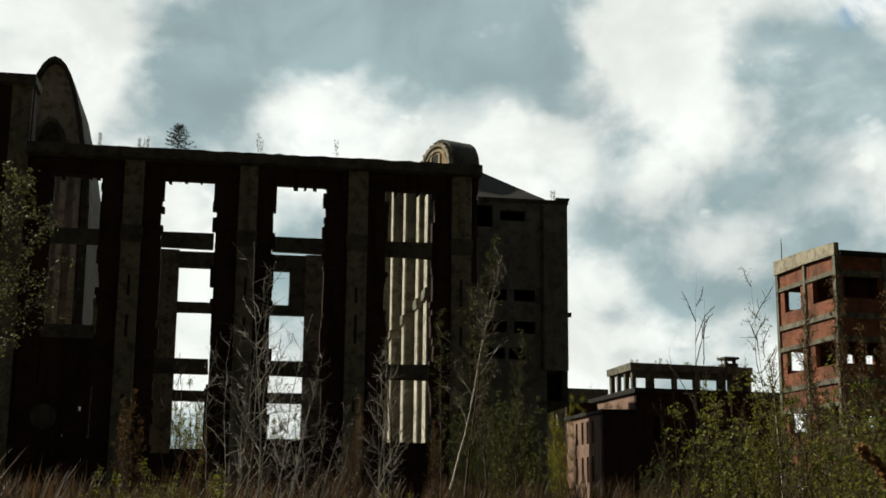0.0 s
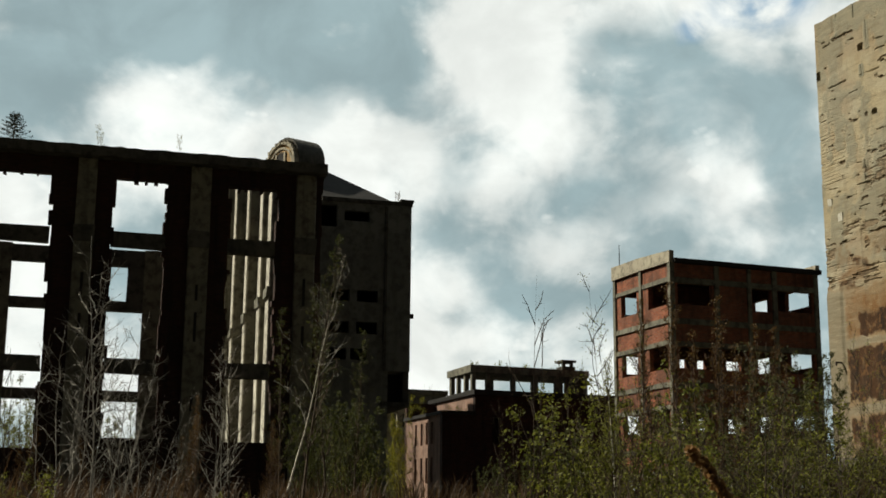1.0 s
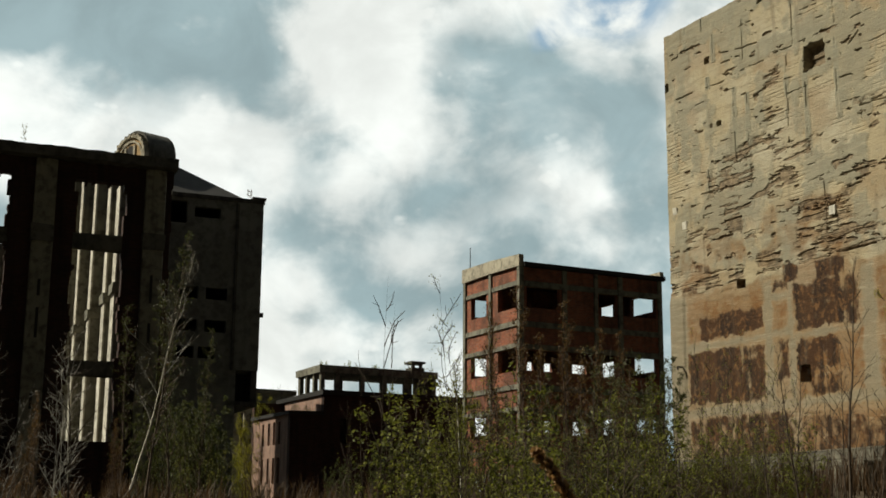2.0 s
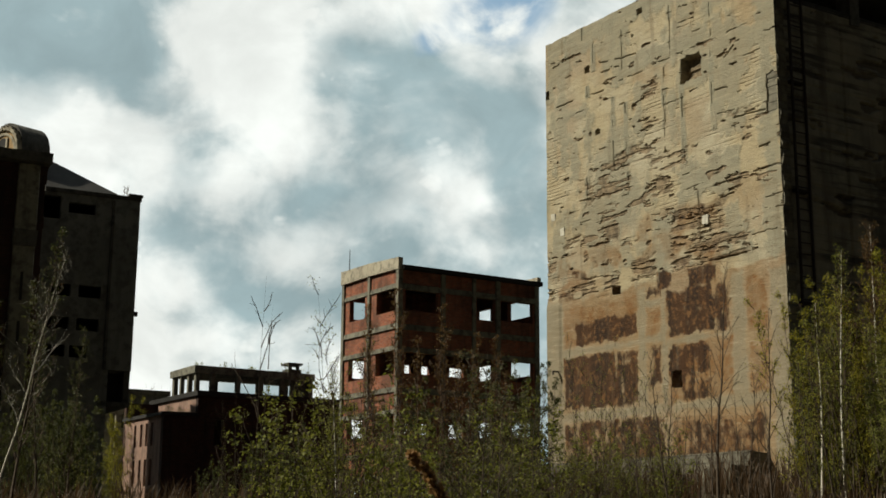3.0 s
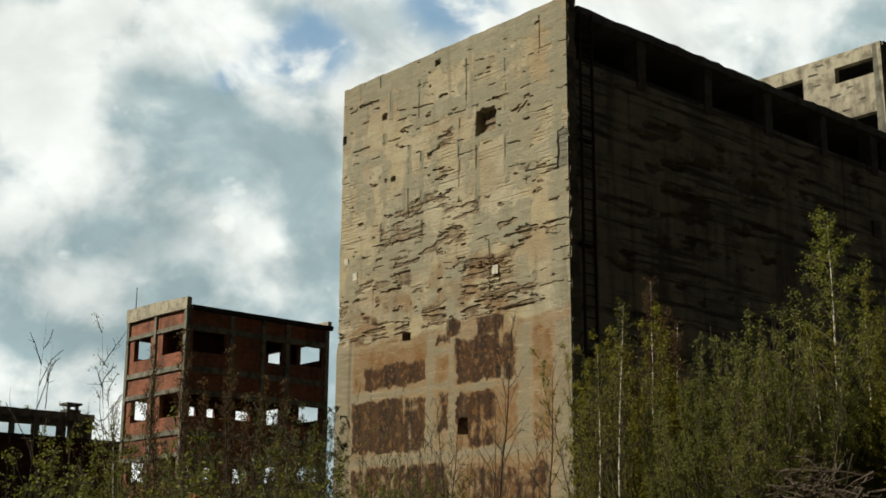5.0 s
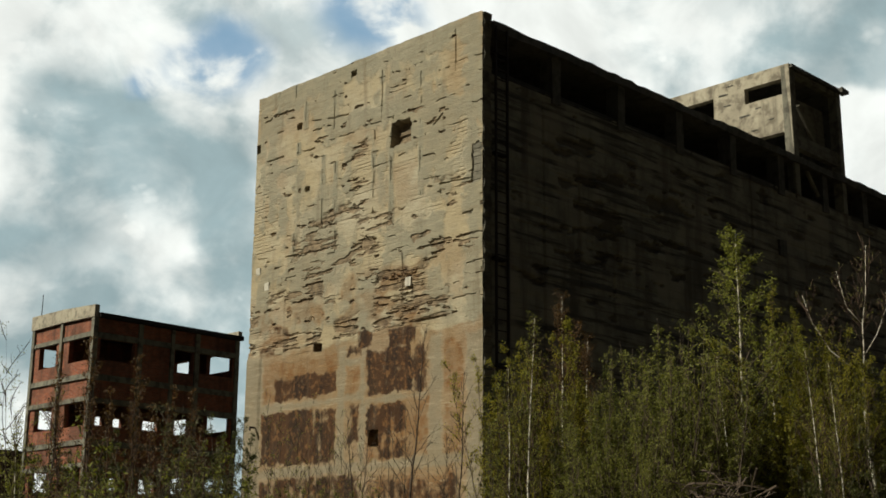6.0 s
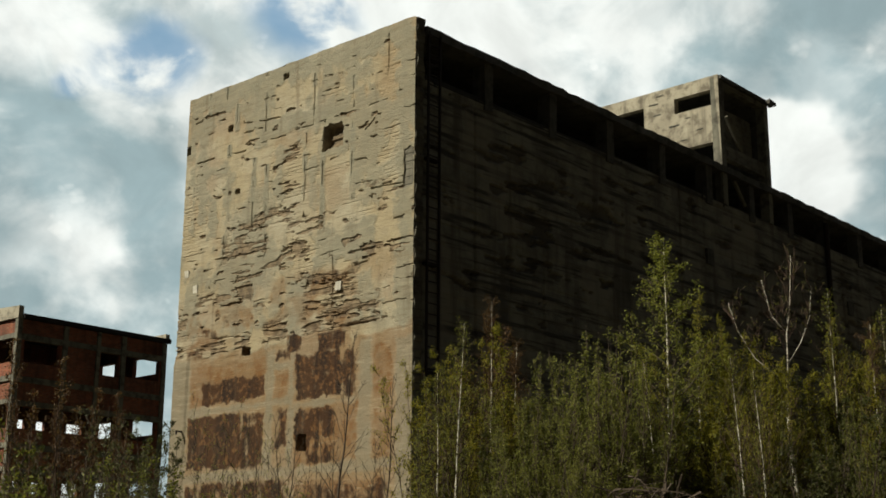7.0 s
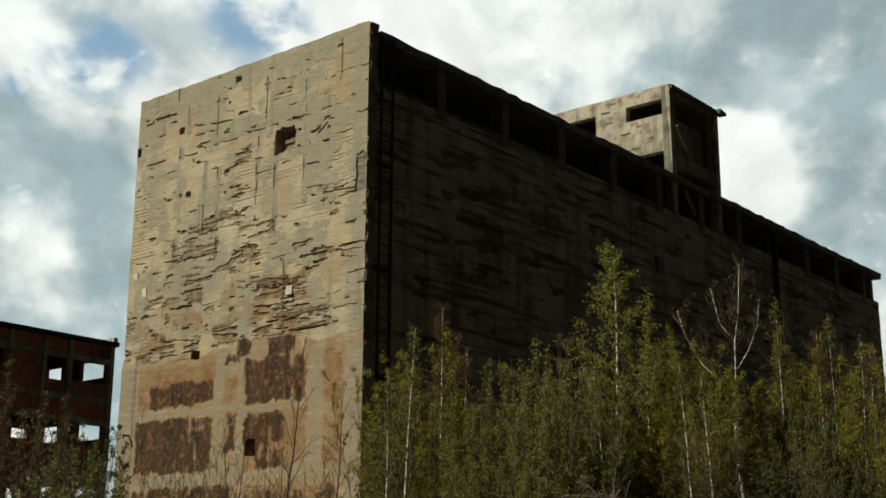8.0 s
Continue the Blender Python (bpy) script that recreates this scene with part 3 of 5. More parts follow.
    for f in ((0, 1, 4), (1, 2, 5, 4), (2, 3, 5), (3, 0, 4, 5), (3, 2, 1, 0)):
        bm.faces.new([c[i] for i in f])
    part("roof", bm, TAR_AND_SHADE, t, "dark tar-paper hip roof")
    v = part("roof_vault", arch_band(1.42, 20.6, 22.0, 0.16, 0.3, 1.95, 18.2, steps=30), CONCRETE_DARK, t, "small barrel-vaulted roof lantern")
    v.matrix_basis = pose(19.35, 11.6, 0.22, 0, 0, -68)
    part("lantern_gable", arch_prism(1.40, 20.6, 21.98, 0.14, 1.9, 18.2, steps=30), OCHRE, v, "ochre gable wall")
    part("lantern_rim", arch_band(1.36, 20.6, 21.72, 0.16, 0.02, 0.3, 18.2, steps=22, jag=0.05), CONCRETE_PALE, v)
    part("lantern_inner_rim", arch_band(1.12, 20.5, 21.45, 0.12, 0.08, 0.13, 18.2, steps=22, jag=0.03), CONCRETE_PALE, v)
    # window opening drawn as a black panel, its inner shade in the colour
    part("lantern_window", arch_prism(0.36, 21.1, 21.3, 0.11, 0.3, 20.2), TAR_AND_SHADE, v)
    for x in (-0.52, 0.36):
        part("window_jamb", boxes((x, x + 0.16, 0.06, 0.3, 19.5, 21.25), rough=0.01), CONCRETE_PALE, v)
    for k in range(9):
        a = radians(-64 + 16 * k)
        part("rim_stone", boxes((1.5 * math.sin(a) - 0.09, 1.5 * math.sin(a) + 0.09, 0.0, 0.3, 20.6 + 1.25 * math.cos(a) - 0.07, 20.6 + 1.25 * math.cos(a) + 0.1), rough=0.03), CONCRETE_PALE, v)

build_facade()
build_left_block()
build_vault_hall()
build_tower()

# ---- concrete bunker ----
BX0, BX1, BY0, BY1, BTOP = 25.3, 62.0, 23.64, 33.92, 17.7

def sheet(name, us, vs, depth, place, attrs):
    """A grid pushed in by depth, with soft attributes that say which layer lies bare."""
    nu, nv = len(us), len(vs)
    U, V = np.meshgrid(us, vs, indexing="ij")
    D, values = depth(U, V)
    co = np.stack(place(U, V, D), -1).reshape(-1, 3)
    i = np.arange(nu - 1)[:, None] * nv + np.arange(nv - 1)[None, :]
    quads = np.stack([i, i + nv, i + nv + 1, i + 1], -1).reshape(-1, 4)
    me = bpy.data.meshes.new(name)
    me.from_pydata(co.tolist(), [], quads.tolist())
    for key, arr in zip(attrs, values):
        me.attributes.new(key, "FLOAT", "POINT").data.foreach_set("value", np.clip(arr, 0, 1).ravel().astype(np.float32))
    return me

def rows_of(z, height, seed):
    k = np.floor(z / height)
    h = np.sin(k * 91.7 + seed * 13.3) * 9731.31
    return h - np.floor(h), z / height - k

# where the bright wall has lost its skin: (y0, y1, z0, z1)
FLAKED = ((30.3, 32.9, 10.4, 10.9), (30.3, 32.8, 8.8, 9.4), (27.8, 28.7, 11.4, 11.9), (24.9, 28.0, 8.95, 9.8), (29.7, 31.8, 11.8, 12.35), (29.9, 31.3, 11.1, 11.5),
          (24.9, 25.8, 9.1, 9.85), (28.7, 29.7, 9.0, 9.6), (33.4, 34.0, 9.7, 10.4), (28.5, 29.0, 14.35, 14.95), (28.5, 29.05, 13.6, 14.05), (28.4, 29.35, 13.3, 13.6),
          (28.5, 29.75, 12.7, 13.2), (27.3, 28.8, 12.1, 12.55), (29.7, 31.1, 12.5, 12.95), (24.0, 25.35, 12.7, 13.0), (25.9, 28.0, 9.9, 10.7), (33.5, 34.0, 8.9, 9.4))
RUSTY = ((30.1, 33.4, 9.5, 10.3), (26.1, 29.5, 9.35, 10.8), (31.8, 33.3, 8.75, 9.7), (26.0, 27.6, 8.9, 9.5))
GREYED = ((29.7, 31.7, 10.9, 11.75), (27.8, 28.7, 9.5, 10.75), (28.1, 28.75, 9.1, 9.6), (29.2, 33.4, 8.45, 8.85), (27.3, 28.0, 8.5, 8.95), (24.9, 25.8, 9.15, 9.85),
          (31.5, 31.8, 12.7, 14.65), (32.25, 32.5, 12.85, 14.05), (32.8, 33.1, 13.05, 14.45), (33.3, 33.55, 13.0, 14.65), (31.8, 33.1, 14.7, 15.1), (23.6, 33.9, 17.0, 17.8),
          (23.6, 24.3, 8.6, 17.7), (25.2, 27.6, 10.9, 11.9), (26.4, 30.4, 15.3, 15.9), (29.0, 29.5, 13.0, 15.2))
# brown stained fields, with how dark each one is
STAINED = ((30.5, 33.1, 5.4, 7.05, 1.0), (29.5, 30.6, 5.3, 7.0, 0.8), (28.5, 29.0, 5.9, 7.0, 0.85), (29.4, 32.4, 7.28, 8.05, 0.9), (26.3, 28.3, 7.1, 8.5, 0.98),
           (26.2, 27.25, 8.4, 8.9, 1.0), (28.0, 28.65, 8.55, 9.1, 0.9), (25.7, 26.3, 7.0, 8.5, 0.8), (26.5, 28.3, 5.95, 6.9, 0.86), (26.4, 27.7, 5.2, 6.0, 0.7),
           (28.3, 33.1, 3.0, 5.0, 0.8), (28.4, 29.2, 8.3, 8.7, 0.7), (30.2, 30.65, 8.7, 9.0, 1.0), (24.4, 28.2, 3.0, 4.7, 0.62))
OCHRED = ((25.3, 26.5, 5.0, 6.9), (24.3, 25.15, 6.85, 8.4), (24.3, 25.1, 5.1, 6.7), (29.4, 33.2, 7.3, 8.6), (28.4, 29.3, 7.1, 8.35), (25.3, 28.3, 5.0, 7.05), (24.6, 28.2, 3.0, 4.9))
BANDS = ((25.15, 25.65, 5.0, 8.65), (28.27, 28.48, 5.1, 8.55), (29.15, 29.5, 5.2, 8.7), (23.5, 24.25, 3.0, 8.5), (28.3, 33.1, 7.05, 7.28), (24.3, 33.15, 5.02, 5.3),
         (28.45, 29.2, 8.13, 8.35), (33.1, 34.0, 3.0, 8.9), (25.2, 28.3, 6.92, 7.08))
CRACKS = ((31.2, 16.21, 29.3, 16.0), (33.5, 16.78, 32.35, 16.9), (33.7, 15.4, 30.9, 15.28), (28.65, 15.4, 27.2, 15.38), (31.1, 15.87, 30.1, 15.86), (27.45, 16.85, 26.6, 16.75),
          (25.3, 12.87, 24.0, 12.81), (24.4, 11.88, 23.6, 11.87), (31.1, 12.7, 29.8, 12.61), (27.0, 14.13, 26.7, 14.14), (30.35, 14.56, 29.9, 14.61), (26.45, 13.92, 25.5, 13.82),
          (24.55, 11.21, 23.6, 11.23), (33.4, 11.96, 30.7, 11.91), (27.35, 9.04, 25.0, 9.09), (26.0, 11.19, 24.9, 11.15), (26.1, 10.78, 25.4, 10.79), (25.9, 14.5, 25.2, 15.0))
JOINTS = ((32.78, 16.8, 17.7), (29.98, 15.6, 17.05), (27.77, 15.4, 17.1), (26.08, 12.7, 16.6), (24.7, 16.1, 17.5), (27.32, 12.0, 14.5), (30.45, 12.5, 15.0), (28.1, 12.5, 15.25),
          (31.68, 15.2, 15.7), (31.37, 16.0, 17.0), (29.84, 12.7, 14.65), (31.93, 17.2, 17.8), (31.77, 11.9, 12.7), (29.78, 11.5, 12.4), (26.8, 9.6, 11.2))

def fields(y, z, spans, wob, soft):
    """How much a place lies in any of the oblong spans, whose edges wander by wob."""
    m = np.zeros_like(z)
    for s in spans:
        out = np.maximum(np.maximum(s[0] - y, y - s[1]), np.maximum(s[2] - z, z - s[3])) + wob
        m = np.maximum(m, (1 - ease(out, -soft, soft)) * (s[4] if len(s) > 4 else 1.0))
    return m

def west_relief(y, z):
    rag = fractal(y * 1.7, z * 1.9, 69, 6) - 0.5
    fine = fractal(y * 4.2, z * 5.0, 71, 4) - 0.5
    sway = 0.10 * (fractal(y * 0.35, z * 0.3, 5) - 0.5)
    # boards of the shuttering: narrow lifts that stand in and out
    lift, within = rows_of(z + sway, 0.115, 1)
    bare = ease(fractal(y * 0.45, z * 0.55, 7), 0.40, 0.56)
    smooth = np.maximum(0.85 * fields(y, z, GREYED, 0.9 * rag + 0.5 * fine, 0.12), 0.8 * ease(fractal(y * 0.9, z * 0.6, 61, 6), 0.5, 0.6) * ease(z, 8.6, 9.2))
    joint = np.full_like(z, 9.0)
    for at, lo, hi in JOINTS:
        wander = y - at - 0.07 * (fractal(z * 1.6, z * 0 + at, 47, 4) - 0.5)
        joint = np.minimum(joint, np.abs(wander) + 9.0 * (1 - ease(z, lo - 0.05, lo + 0.05) * (1 - ease(z, hi - 0.05, hi + 0.05))))
    smooth = np.maximum(smooth, (1 - ease(joint + 0.12 * rag, 0.08, 0.16)) * ease(fractal(y, z * 0.7, 49), 0.35, 0.5))
    d = bare * (1 - smooth) * (0.007 * lift + 0.016 * ease(within, 0.80, 0.95)) - 0.016 * smooth
    d = d + 0.04 * (1 - ease(joint, 0.0, 0.028)) * ease(fractal(y * 0.9, z * 1.6, 51), 0.38, 0.5)
    # fallen skin in thin broken layers
    lean = z + 0.05 * (y - 29) * 0.3 + sway
    zone = fields(y, z, FLAKED, 0.45 * rag + 0.3 * fine, 0.10)
    blot = fractal(y * 1.7, lean * 9.5, 21, 5)
    worn = zone * ease(blot + 0.25 * fine, 0.47, 0.53)
    chips = ease(fractal(y * 1.9, lean * 5.2, 23, 6) + 0.05 * np.exp(-((z - 11.3) / 2.2) ** 2), 0.732, 0.752)
    worn = np.maximum(worn, chips * ease(z, 8.7, 9.2))
    shelf, _ = rows_of(lean + 0.08 * fractal(y * 1.6, z, 31), 0.075, 7)
    d = d + worn * (0.008 + 0.05 * shelf + 0.015 * lattice(y * 5, z * 9, 33))
    # long and short cracks along the lifts
    for a, b, c, e in CRACKS:
        f = np.clip((y - c) / (a - c), 0, 1)
        off = np.abs(z - (e + (b - e) * f) - 0.12 * (fractal(y * 2.3, y * 0 + b, 43, 4) - 0.5)) + 4.0 * np.maximum(0, np.maximum(c - y, y - a))
        d = d + 0.06 * (1 - ease(off, 0.006, 0.03)) * ease(fractal(y * 2.6, y * 0 + e, 45), 0.42, 0.52)
    gap = np.abs((lean + 0.16 * (fractal(y * 1.6, z * 0.9, 44) - 0.5)) / 0.46 % 1 - 0.5)
    d = d + 0.05 * ease(fractal(y * 1.5, z * 2.4, 41, 5), 0.64, 0.675) * (1 - ease(gap, 0.0, 0.045)) * ease(z, 8.9, 9.3)
    # lower storeys: plaster bands round stained fields
    low = 1 - ease(z + 0.9 * rag, 8.75, 8.95)
    band = 0.85 * fields(y, z, BANDS, 0.2 * rag + 0.2 * fine, 0.07)
    hang = 0.45 * fractal(y * 2.0, z * 1.0, 78, 5) + 0.55 * fractal(y * 5.5, z * 2.2, 79, 5) - 0.5
    stain = fields(y, z, STAINED, 0.35 * rag + 0.3 * fine, 0.2) * (1 - band * 0.9)
    brown = ease(stain + 1.7 * hang + 0.6 * fine, 0.12, 0.98) * ease(stain, 0.05, 0.3)
    d = d * (1 - 0.8 * low) + 0.008 * ease(brown, 0.2, 0.8) * (0.6 + 0.6 * fractal(y * 3, z * 3, 83)) + 0.03 * low * (1 - band) * (fractal(y * 1.5, z * 2.2, 81) - 0.5)
    d = d - 0.045 * ease(y, 33.15, 33.3) * (1 - ease(z, 8.7, 9.0))
    worn = worn * (1 - 0.9 * low)
    # deep holes
    for cy, cz, ry, rz in ((26.93, 14.85, 0.46, 0.42), (27.9, 5.92, 0.2, 0.24), (23.86, 13.25, 0.17, 0.54), (29.1, 17.3, 0.13, 0.1), (31.2, 14.0, 0.12, 0.09), (31.7, 16.2, 0.1, 0.1), (33.8, 15.9, 0.1, 0.16), (30.45, 8.83, 0.2, 0.13)):
        hole = 1 - ease(np.maximum(np.abs(y - cy) / ry, np.abs(z - cz) / rz) + 0.5 * rag + 0.35 * fine, 0.85, 1.0)
        step, _ = rows_of(z, 0.13, 13)
        d = d + hole * (0.26 + 0.07 * step)
        worn = np.maximum(worn, hole)
    rust = fields(y, z, RUSTY, 0.7 * rag + 0.25 * fine, 0.22) * ease(fractal(y * 1.4, z * 1.8, 95, 5), 0.32, 0.52) * (1 - 0.5 * smooth)
    brown = np.maximum(brown, 0.75 * rust * ease(fractal(y * 1.6, z * 5.0, 96, 5), 0.42, 0.6))
    ochre = np.maximum(fields(y, z, OCHRED, 0.3 * rag + 0.2 * fine, 0.12) * (1 - band), 0.9 * rust)
    ochre = np.maximum(ochre, 0.72 * low * (1 - 0.7 * band))
    ochre = np.maximum(ochre, 0.35 * ease(fractal(y * 0.7, z * 0.6, 99, 5), 0.48, 0.62) * (1 - smooth))
    patch = np.maximum(smooth * (1 - 0.7 * low), band * low) * (1 - brown)
    return d, (worn, brown, patch, ochre)

def south_relief(x, z):
    lift, within = rows_of(z + 0.1 * (fractal(x * 0.2, z * 0.1, 105) - 0.5), 0.2, 11)
    d = 0.02 * lift + 0.02 * ease(within, 0.88, 0.97)
    blot = fractal(x * 0.9, z * 3.2, 121, 5)
    worn = ease(blot + 0.1 * np.exp(-((z - 12.5) / 2.0) ** 2), 0.70, 0.76)
    shelf, _ = rows_of(z + 0.1 * fractal(x, z, 131), 0.26, 17)
    d = d + worn * (0.05 + 0.1 * shelf)
    joint = np.abs((x + 0.1 * fractal(x, z, 133)) / 1.6 % 1 - 0.5)
    d = d + 0.06 * ease(fractal(x * 0.3, z * 0.2, 135), 0.45, 0.6) * (1 - ease(joint, 0.0, 0.03))
    return d, (worn, ease(fractal(x * 0.5, z * 0.6, 141), 0.55, 0.65))

def build_bunker():
    t = thing("concrete_bunker", pose(0, 0, 0), "huge windowless concrete bunker with flaking cream plaster", "building")
    ys, zs = np.arange(BY0, BY1 + 0.01, 0.03), np.concatenate([np.arange(0.0, 2.9, 0.4), np.arange(3.0, BTOP + 0.01, 0.022)])
    zs[-1] = BTOP
    me = sheet("west_face", ys, zs, west_relief, lambda u, v, d: (BX0 + d, u, v + (v > BTOP - 0.3) * 0.06 * (fractal(u * 2, v * 0, 3) - 0.6)), ("worn", "brown", "patch", "ochre"))
    part("west_face", me, SKIN, t, "flaking cream plaster over brown stained concrete")
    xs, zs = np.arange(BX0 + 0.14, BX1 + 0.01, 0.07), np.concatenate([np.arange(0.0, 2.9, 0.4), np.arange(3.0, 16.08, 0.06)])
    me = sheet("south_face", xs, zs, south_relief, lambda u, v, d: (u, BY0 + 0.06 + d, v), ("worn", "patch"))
    part("south_face", me, SKIN_SHADED, t, "board-marked concrete darkened for the shaded side, with fallen patches")
    core = boxes((BX0 + 0.6, BX1 - 0.02, BY0 + 0.6, BY1 - 0.05, 0.0, 15.9))
    part("core", core, CONCRETE_DARK, t)
    # corner post, gallery floor, posts, roof
    bm = boxes((BX0 + 0.012, BX0 + 0.34, BY0 - 0.03, BY0 + 0.5, 0.0, BTOP - 0.04))
    bmesh.ops.subdivide_edges(bm, edges=[e for e in bm.edges if abs(e.verts[0].co.z - e.verts[1].co.z) > 1], cuts=110)
    for v in bm.verts:
        v.co.x += random.uniform(0.0, 0.045) * (v.co.x < BX0 + 0.1)
        v.co.y += random.uniform(-0.03, 0.05) * (v.co.y < BY0 + 0.1)
    part("corner_post", bm, CONCRETE_BOARD, t)
    # gallery floor and wall near black: shade under the roof put into the colour
    part("gallery_floor", boxes((BX0 + 0.4, BX1, BY0 + 0.07, BY1 - 0.1, 15.9, 16.06), rough=0.01), TAR_AND_SHADE, t)
    part("gallery_wall", boxes((BX0 + 0.4, BX1, BY0 + 3.2, BY0 + 3.5, 16.06, 17.2)), TAR_AND_SHADE, t)
    for k in range(11):
        x = 28.35 + k * 3.17
        part("gallery_post", boxes((x, x + 0.4, BY0 + 0.02, BY0 + 0.5, 15.75, 17.22), rough=0.02), CONCRETE_DARK, t)
    bm = boxes((BX0 + 0.36, BX1 + 0.1, BY0 - 0.12, BY1 - 0.1, 17.2, 17.46))
    bmesh.ops.subdivide_edges(bm, edges=[e for e in bm.edges if abs(e.verts[0].co.x - e.verts[1].co.x) > 1], cuts=90)
    for v in bm.verts:
        v.co.z += random.uniform(-0.025, 0.025)
        v.co.y += random.uniform(-0.03, 0.03)
    part("roof_slab", bm, CONCRETE_DARK, t, "dark concrete roof slab with a worn edge")
    part("back_wall", boxes((BX0 + 0.3, BX1, BY1 - 0.35, BY1 - 0.02, 0.0, 17.2)), CONCRETE_BOARD, t)
    part("parapet_back", boxes((BX0 + 0.2, BX0 + 0.38, BY0 + 0.1, BY1 - 0.02, 15.8, BTOP - 0.06)), CONCRETE_BOARD, t)
    part("east_wall", boxes((BX1 - 0.3, BX1, BY0 + 0.3, BY1, 0.0, 17.2)), CONCRETE_BOARD, t)
    # ladder
    lad = part("ladder", boxes(*[(x, x + 0.05, BY0 - 0.16, BY0 - 0.10, 2.5, 17.3) for x in (25.68, 26.16)]), RUST, t, "rusty steel ladder")
    for k in range(49):
        part("rung", boxes((25.73, 26.16, BY0 - 0.145, BY0 - 0.12, 2.8 + k * 0.3, 2.83 + k * 0.3)), RUST, lad)
    for z in (4.5, 7.5, 10.5, 13.5, 16.5):
        part("ladder_bracket", boxes((25.68, 26.21, BY0 - 0.12, BY0 + 0.1, z, z + 0.06)), RUST, lad)
    bm = bmesh.new()
    bmesh.ops.create_cone(bm, cap_ends=True, segments=10, radius1=0.11, radius2=0.11, depth=14.0, matrix=pose(50.45, BY0 - 0.1, 10.0))
    part("downpipe", bm, RUST, t, "dark rusty downpipe")
    for x in (40.8, 52.3, 55.0):
        part("wall_flap", boxes((x, x + 0.5, BY0 - 0.02, BY0 + 0.2, 13.4, 14.0), rough=0.04), CONCRETE_DARK, t)
    # roof house
    w = pierced("y", BY0, 31.0, 42.2, 42.5, 17.46, 21.16, [(23.85, 25.6, 20.0, 20.62), (27.0, 28.3, 19.75, 20.6), (23.95, 28.0, 17.5, 18.5)])
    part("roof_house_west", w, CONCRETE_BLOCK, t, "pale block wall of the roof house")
    for k in range(26):
        y, z = random.uniform(24.2, 30.6), random.uniform(18.6, 20.95)
        if not any(a - 0.5 < y < b + 0.2 and c - 0.1 < z < e + 0.1 for a, b, c, e in ((23.85, 25.6, 20.0, 20.62), (27.0, 28.3, 19.75, 20.6))):
            part("broken_course", boxes((42.185, 42.24, y, y + random.uniform(0.15, 0.5), z, z + random.uniform(0.02, 0.06)), rough=0.012), CONCRETE_DARK, t)
    part("roof_house_cap", boxes((42.24, 46.06, BY0 - 0.1, 31.05, 21.0, 21.12), rough=0.02), CONCRETE_DARK, t)
    part("roof_house_cap_edge", boxes((45.7, 46.3, BY0 - 0.3, BY0, 20.95, 21.1), rough=0.03), CONCRETE_DARK, t)
    for x in (42.2, 45.7):
        part("roof_house_post", boxes((x, x + 0.34, BY0 - 0.02, BY0 + 0.34, 16.0, 21.1), rough=0.03), CONCRETE, t)
    for z0, z1 in ((20.8, 21.1), (17.9, 18.45)):
        part("roof_house_beam", boxes((42.55, 45.7, BY0 + 0.05, BY0 + 0.3, z0, z1), rough=0.02), CONCRETE_BOARD, t)
    part("roof_house_panel", boxes((43.2, 45.5, BY0 + 0.5, BY0 + 0.7, 18.45, 20.2), rough=0.04), CONCRETE_BOARD, t)
    # back and east walls: shade put in as dark concrete against the pale west
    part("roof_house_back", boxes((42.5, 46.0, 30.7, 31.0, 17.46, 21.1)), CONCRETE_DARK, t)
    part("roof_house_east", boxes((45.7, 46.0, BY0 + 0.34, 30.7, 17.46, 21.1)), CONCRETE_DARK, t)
    for z in (16.5, 18.6):
        bm = bmesh.new()
        bmesh.ops.create_cone(bm, cap_ends=True, segments=6, radius1=0.09, radius2=0.09, depth=1.7, matrix=pose(43.6, BY0 + 0.2, z + 0.5, 0, -42, 0))
        part("brace", bm, CONCRETE, t)
    for y, z in ((33.43, 11.57), (32.95, 11.0), (26.4, 10.13)):
        part("wall_plate", boxes((BX0 - 0.03, BX0 + 0.06, y, y + 0.22, z, z + 0.24), rough=0.02), PLASTER, t, "small pale wall plate")
    part("wall_bracket", boxes((BX0 - 0.25, BX0 + 0.05, 33.3, 33.34, 6.62, 6.67), (BX0 - 0.27, BX0 - 0.23, 33.3, 33.34, 6.54, 6.67)), RUST, t)
    # plinth ledges at the foot of the bright wall
    for k, (x0, z1) in enumerate(((24.0, 3.35), (24.6, 3.75))):
        part("plinth", boxes((x0, BX0 + 0.1, 24.5, 33.6, 1.0, z1), rough=0.05), CONCRETE_BOARD, t, "mossy concrete plinth step")

build_bunker()

